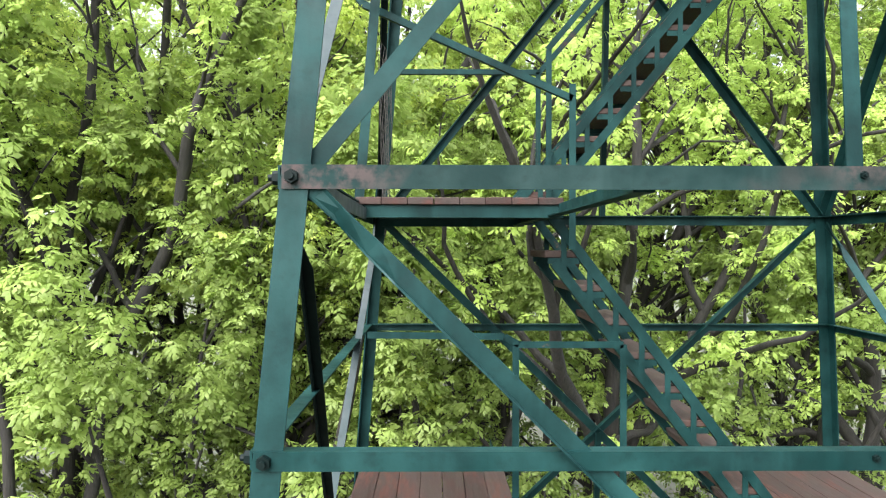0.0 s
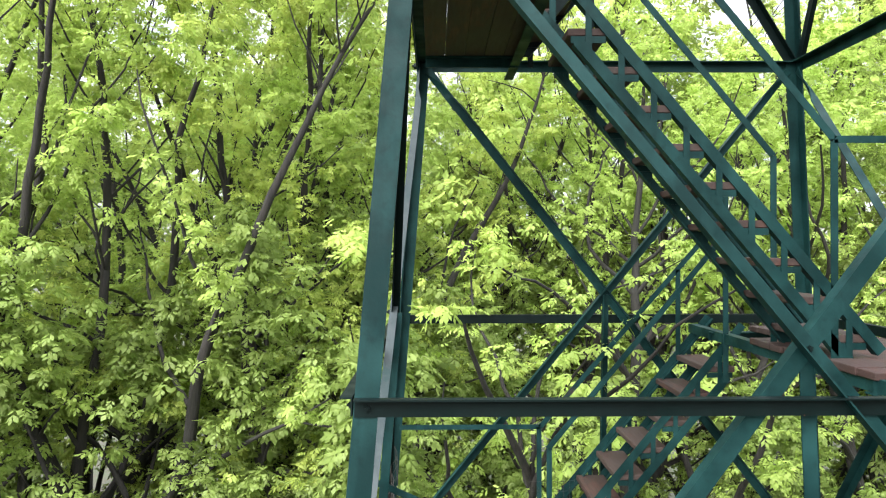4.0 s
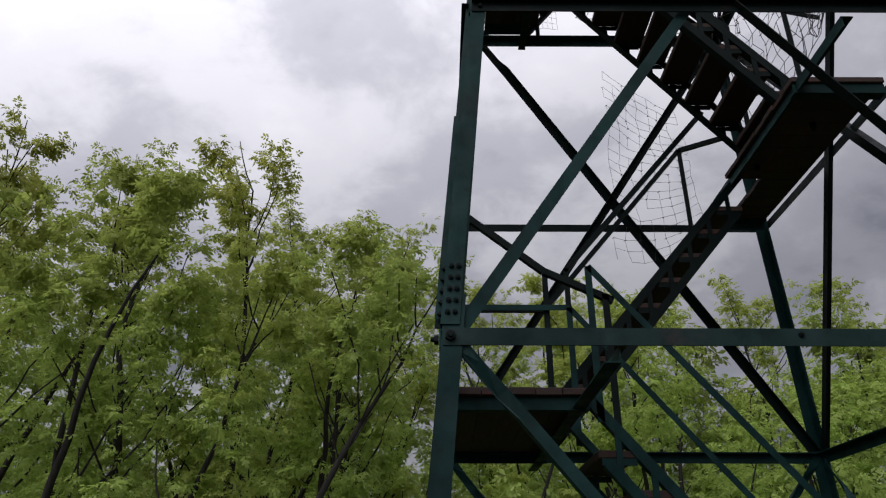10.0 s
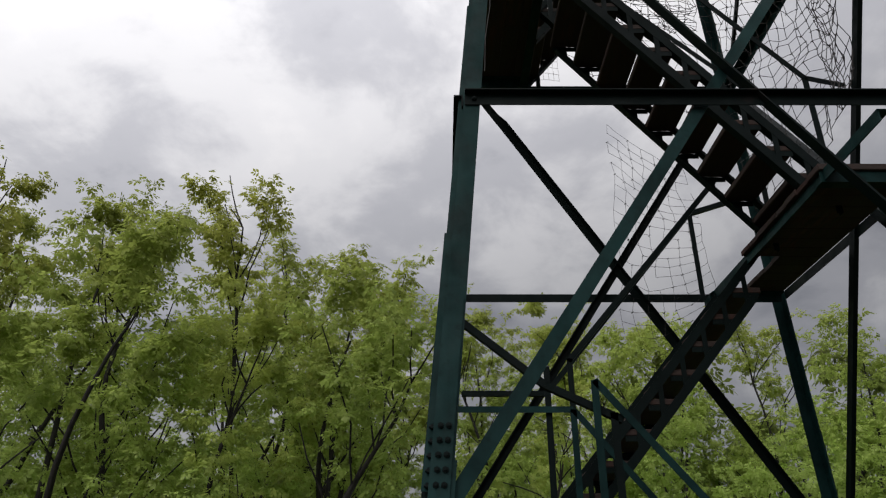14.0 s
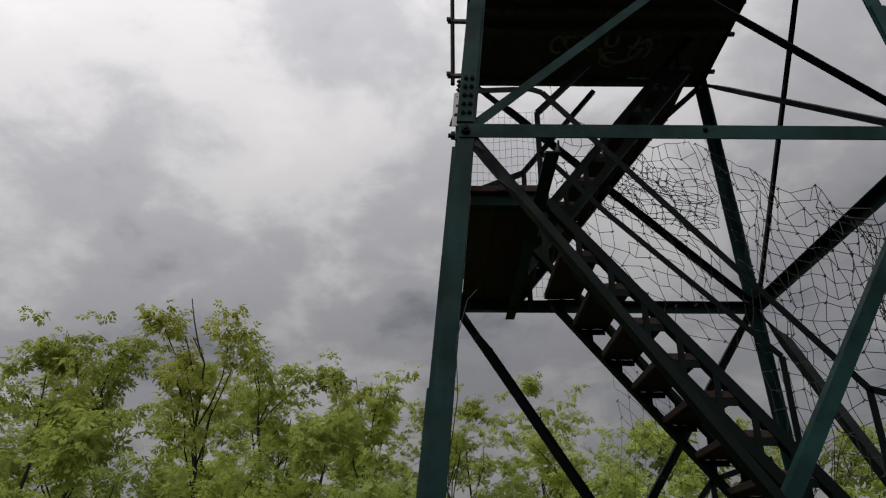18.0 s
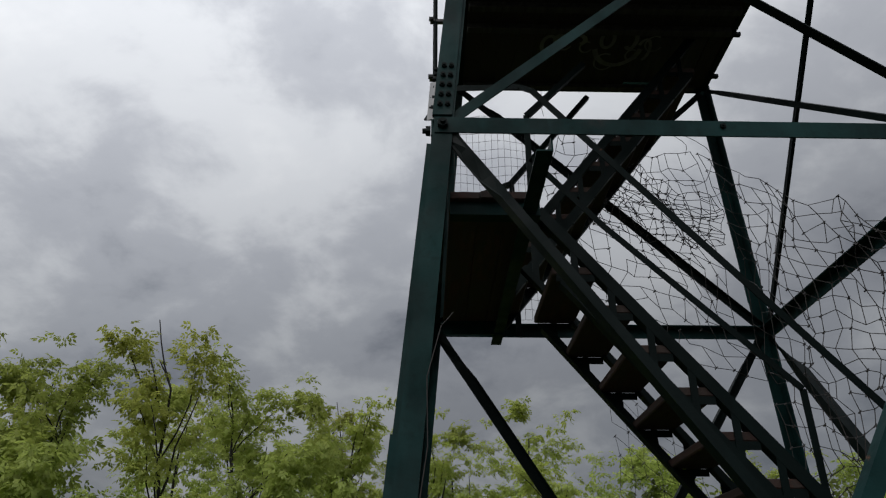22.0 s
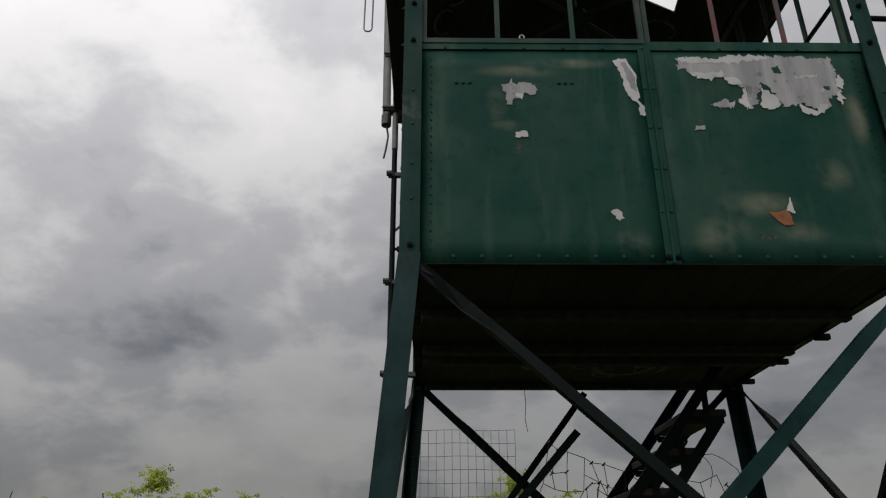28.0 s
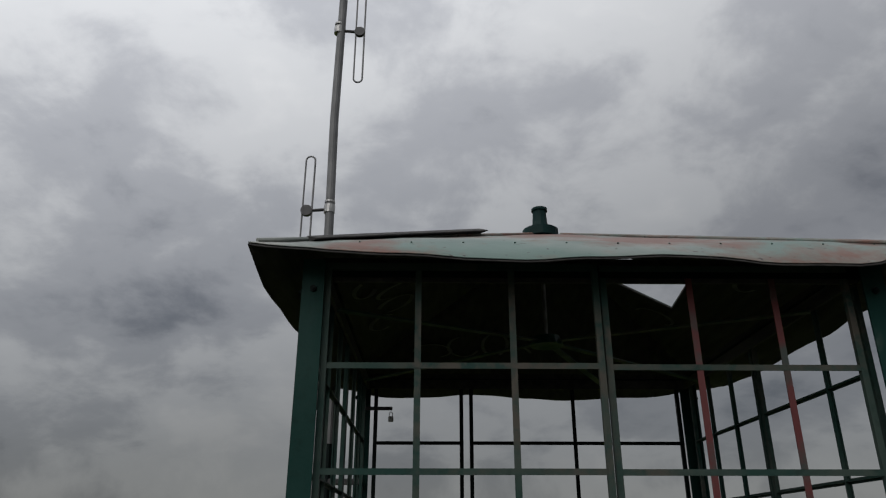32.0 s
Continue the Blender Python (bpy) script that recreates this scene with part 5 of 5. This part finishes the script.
def grow(seed, height, lean, spread, crook=1.0):
    """Limbs of a forest tree as (points, radii, sides), and the shoot tips that carry leaves."""
    rnd = np.random.RandomState(seed)
    limbs, tufts = [], []

    def run(p, d, length, r0, r1, step, wobble, lift, sides, hold=0.0):
        n = max(3, int(length / step))
        home = d.copy()
        pts, dirs = [p.copy()], [d.copy()]
        for i in range(n):
            d = d * (1 - hold) + home * hold + rnd.normal(0, wobble, 3) + np.array([0, 0, lift])
            d = d / np.linalg.norm(d)
            p = p + d * length / n
            pts.append(p.copy()), dirs.append(d.copy())
        f = np.linspace(0, 1, n + 1)
        limbs.append((np.array(pts), r1 + (r0 - r1) * (1 - f) ** 0.85, sides))
        return pts, dirs

    def shoot(p, d, length):
        pts, _ = run(p, d, length, 0.012, 0.004, 0.3, 0.2, 0.10, 3)
        for q in pts[1:]:
            tufts.append(q)

    def limb(p, d, length, r):
        pts, dirs = run(p, d, length, r, 0.008, 0.36, 0.16 * crook, 0.07 / crook, 5)
        for i in range(1, len(pts)):
            if i > 1 or length < 1.4:
                for k in range(rnd.randint(1, 3)):
                    o = dirs[i] * 0.8 + rnd.normal(0, 0.6, 3) + np.array([0, 0, 0.25])
                    shoot(pts[i], o / np.linalg.norm(o), rnd.uniform(0.35, 0.85))
        tufts.append(pts[-1])

    def stem(p, d, length, r, bare):
        pts, dirs = run(p, d, length, r, 0.014, 0.5, 0.085, 0.012, 7, 0.22)
        n = len(pts) - 1
        for i in range(1, n + 1):
            f = i / n
            if f < bare or (f < 0.9 and rnd.rand() < 0.22):
                continue
            for k in range(1 if f < 0.6 else 2):
                az = rnd.rand() * 6.283
                o = np.array([math.cos(az), math.sin(az), rnd.uniform(0.25, 0.9) + 1.1 * f * f])
                dome = math.sqrt(max(0.0, 1.06 - f)) * 1.35
                limb(pts[i], o / np.linalg.norm(o), max(0.6, spread * rnd.uniform(1.2, 2.9) * dome), max(0.014, r * (1 - f) * 0.55 * crook))
        return pts

    d0 = np.array([lean * math.cos(seed), lean * math.sin(seed), 1.0])
    main = stem(np.zeros(3), d0 / np.linalg.norm(d0), height * 0.96, (0.095 + height * 0.002) * crook, 0.26)
    for f in rnd.uniform(0.34, 0.68, 2):
        i = int(f * (len(main) - 1))
        az = rnd.rand() * 6.283
        o = np.array([math.cos(az) * 0.36 * spread, math.sin(az) * 0.36 * spread, 1.0])
        stem(main[i], o / np.linalg.norm(o), height * (0.96 - f) * rnd.uniform(0.78, 0.98), 0.14 * (1.25 - f), 0.15)
    tufts = np.array(tufts)
    level = tufts[:, 2] / tufts[:, 2].max()
    keep = np.interp(level, (0.3, 0.6, 0.69, 0.8, 0.93), (0.36, 0.36, 0.26, 0.38, 0.9))
    # shoots leaf out in clumps, with bare gaps between
    clump = np.array([noise.noise(Vector(q) * 1.15 + Vector((seed, 0, 0))) + 0.6 * noise.noise(Vector(q) * 2.6 + Vector((0, seed, 0))) for q in tufts])
    keep = np.clip(keep * np.interp(clump, (-0.2, 0.04, 0.3), (0.0, 0.8, 2.6)), 0, 1)
    return limbs, tufts[rnd.rand(len(tufts)) < keep]


def tube_mesh(limbs):
    V, Fq, base = [], [], 0
    for pts, rad, k in limbs:
        d = np.gradient(pts, axis=0)
        d /= np.linalg.norm(d, axis=1)[:, None]
        ref = np.array([0.31, 0.95, 0.05])
        u = np.cross(d, ref)
        u /= np.linalg.norm(u, axis=1)[:, None]
        w = np.cross(d, u)
        t = np.arange(k) * 2 * np.pi / k
        ring = pts[:, None] + rad[:, None, None] * (u[:, None] * np.cos(t)[None, :, None] + w[:, None] * np.sin(t)[None, :, None])
        V.append(ring.reshape(-1, 3))
        m = len(pts)
        i, j = np.meshgrid(np.arange(m - 1), np.arange(k), indexing="ij")
        a, b = base + i * k + j, base + i * k + (j + 1) % k
        Fq.append(np.stack([a, b, b + k, a + k], -1).reshape(-1, 4))
        base += m * k
    return np.concatenate(V), np.concatenate(Fq)


def leaf_mesh(tufts, count, size, seed):
    """Tufts of drooping compound leaves at the shoot tips: five folded leaflets on a stalk."""
    rnd = np.random.RandomState(seed)
    per = max(2, int(count * 0.85) // (5 * len(tufts)))
    bulk = np.repeat(rnd.uniform(0.5, 1.15, len(tufts)), per)
    middle = np.repeat(tufts, per, 0)
    m = len(middle)
    az = rnd.uniform(0, 2 * np.pi, m)
    out = np.stack([np.cos(az), np.sin(az), rnd.uniform(-0.3, 1.0, m)], 1)
    base = middle + out * (bulk * rnd.uniform(0.0, 0.19, m))[:, None]
    stalk = np.stack([np.cos(az), np.sin(az), rnd.uniform(-1.1, 0.45, m)], 1)
    stalk /= np.linalg.norm(stalk, axis=1)[:, None]
    across = np.cross(stalk, rnd.normal(0, 0.45, (m, 3)) + np.array([0, 0, 1.0]))
    across /= np.linalg.norm(across, axis=1)[:, None]
    face = np.cross(across, stalk)
    length = size * rnd.uniform(0.65, 1.25, m)
    V, N = [], []
    for f, turn in ((0.45, 1.0), (0.45, -1.0), (0.95, 0.8), (0.95, -0.8), (1.25, 0.0)):
        way = stalk * math.cos(turn) + across * math.sin(turn) + np.array([0, 0, -0.28]) + rnd.normal(0, 0.16, (m, 3))
        way /= np.linalg.norm(way, axis=1)[:, None]
        side = np.cross(way, face)
        side /= np.linalg.norm(side, axis=1)[:, None]
        L = (length * rnd.uniform(0.75, 1.1, m))[:, None]
        foot = base + stalk * (length * f)[:, None] - np.array([0, 0, 0.3]) * (length * f * f)[:, None] * 0.4
        mid = foot + way * L * 0.55 - face * L * 0.05
        V.append(np.stack([foot, mid + side * L * 0.24, foot + way * L - face * L * 0.1, mid - side * L * 0.24], 1))
    V = np.stack(V, 1).reshape(-1, 3)
    # leaves of a tuft share its rounded shading
    N = V - np.repeat(middle, 20, 0) + np.array([0, 0, 0.16])
    N /= np.linalg.norm(N, axis=1)[:, None] + 1e-6
    b = np.arange(m * 5)[:, None] * 4
    return V, np.concatenate([b, b + 1, b + 2, b + 3], 1), N


KINDS = []
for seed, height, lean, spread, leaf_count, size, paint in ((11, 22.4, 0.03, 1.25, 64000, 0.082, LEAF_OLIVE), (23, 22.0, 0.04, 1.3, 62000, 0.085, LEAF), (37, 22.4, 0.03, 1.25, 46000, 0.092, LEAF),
                                                          (41, 20.5, 0.06, 1.35, 46000, 0.092, LEAF), (59, 12.5, 0.08, 1.2, 30000, 0.095, LEAF_SHADED), (67, 21.0, 0.05, 1.3, 11000, 0.20, LEAF_SHADED), (83, 19.5, 0.06, 1.9, 36000, 0.095, LEAF)):
    limbs, tufts = grow(seed, height, lean, spread, 1.5 if seed == 83 else 1.0)
    (tv, tf), (lv, lf, ln) = tube_mesh([b for b in limbs if b[1][0] > (0.021 if size < 0.09 else 0.026) or (size < 0.09 and b[0][0][2] > height * 0.72 and b[1][0] > 0.0125)]), leaf_mesh(tufts, leaf_count, size, seed)
    fit = np.array([1.0, 1.0, height / float(lv[:, 2].max())])
    lv = lv * fit
    apex = lv[lv[:, 2] > height * 0.975].mean(axis=0)
    crown = lay("crown", lv, lf, paint, True)
    crown.normals_split_custom_set_from_vertices(ln.tolist())
    KINDS.append((lay("trunk", tv * fit, tf, BARK, True), crown, height, Vector((apex[0], apex[1], 0))))

TREE_LABELS = ["tall slender broadleaf tree in fresh olive-green spring leaf", "tall broadleaf tree with forked dark limbs and bright yellow-green leaves", "tall straight broadleaf tree in bright spring leaf",
               "leaning broadleaf tree with wide limbs and yellow-green leaves", "young understorey tree in fresh green leaf", "broadleaf tree deeper in the wood in bright spring leaf", "old broadleaf tree with thick crooked dark limbs and thin spring leaf"]


def tree(x, y, kind, turn, size):
    trunk, crown, height, apex = KINDS[kind]
    place = Vector((x, y, -0.05)) - Matrix.Rotation(radians(turn), 3, "Z") @ apex * size
    ob = thing("tree", place, TREE_LABELS[kind], "tree", "trees of the wood")
    ob.rotation_euler = (0, 0, radians(turn))
    ob.scale = (size, size, size)
    for name, me in (("trunk", trunk), ("crown", crown)):
        c = new(name, me)
        c.parent = ob
    return ob


# nearest trees with the height of each top, then the wood filled in outwards
for x, y, kind, turn, top in ((-5.3, 5.9, 0, 20, 21.75), (-6.4, 6.4, 1, 250, 21.6), (-7.9, 4.6, 0, 160, 21.1), (-6.8, 5.4, 2, 40, 21.0), (-4.6, 8.9, 1, 75, 22.1), (-3.4, 8.7, 2, 10, 21.6), (-2.4, 8.9, 1, 130, 21.4), (1.5, 7.2, 6, 310, 19.6), (4.9, 7.4, 6, 60, 19.4), (-2.0, 10.2, 6, 200, 19.0),
                              (-0.6, 13.2, 2, 200, 22.1), (0.8, 11.0, 1, 290, 21.0), (3.2, 10.4, 3, 120, 20.9), (5.0, 10.2, 1, 40, 20.9), (6.6, 9.6, 3, 90, 20.8), (8.6, 9.2, 2, 60, 20.4), (-6.4, 10.6, 2, 100, 22.2), (-9.5, 7.6, 2, 70, 22.0),
                              (-11.2, 4.8, 1, 130, 21.5), (10.6, 13.4, 3, 200, 21.5), (-0.6, 8.2, 4, 120, 13.0), (7.2, 6.6, 4, 15, 13.2), (-4.6, 4.6, 4, 210, 11.6), (-8.4, 3.6, 4, 330, 12.2), (-2.4, 6.6, 4, 45, 11.2), (-11.0, 2.8, 4, 80, 12.6), (3.6, 6.8, 4, 260, 12.0),
                              (-6.2, 3.9, 4, 20, 14.2), (-4.3, 5.6, 4, 150, 14.8), (-8.0, 6.2, 4, 290, 15.2), (-3.2, 7.8, 4, 240, 15.0), (-9.8, 4.4, 4, 60, 14.4), (-1.4, 6.0, 4, 320, 13.6),
                              (-8.4, 9.4, 0, 310, 22.1), (-5.8, 12.2, 1, 15, 22.4), (-3.2, 12.0, 0, 95, 22.2), (-11.2, 9.6, 0, 215, 22.2), (-1.6, 11.8, 1, 340, 21.8)):
    tree(x, y, kind, turn, top / KINDS[kind][2])
rnd = random.Random(5)
for ring, (r0, r1, count) in enumerate(((17.5, 21.0, 10), (22.0, 29.0, 19), (30.0, 42.0, 26))):
    for i in range(count):
        a = radians(90 + (i + 0.5) / count * 110 - 55 + rnd.uniform(-2, 2))
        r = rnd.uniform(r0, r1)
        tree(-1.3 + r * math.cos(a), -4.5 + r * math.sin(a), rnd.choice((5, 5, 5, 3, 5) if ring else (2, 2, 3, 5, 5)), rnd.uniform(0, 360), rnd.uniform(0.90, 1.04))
# lower trees that close the wood between the tall stems
for i in range(24):
    a = radians(43 + (i % 12 + 0.5 * (i // 12)) * 8.2 + rnd.uniform(-2, 2))
    r = rnd.uniform(14.5, 17.5) if i < 12 else rnd.uniform(21.0, 26.0)
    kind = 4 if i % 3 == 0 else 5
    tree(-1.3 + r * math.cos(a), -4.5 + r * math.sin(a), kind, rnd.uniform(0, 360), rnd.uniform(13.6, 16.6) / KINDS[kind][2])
# the clearing's other sides: unseen trees, added to hem in the ambient light
for i in range(16):
    a = radians(155 + i * 230 / 15)
    r = rnd.uniform(26, 34)
    tree(r * math.cos(a), r * math.sin(a) - 4, 5, rnd.uniform(0, 360), rnd.uniform(0.6, 0.75))
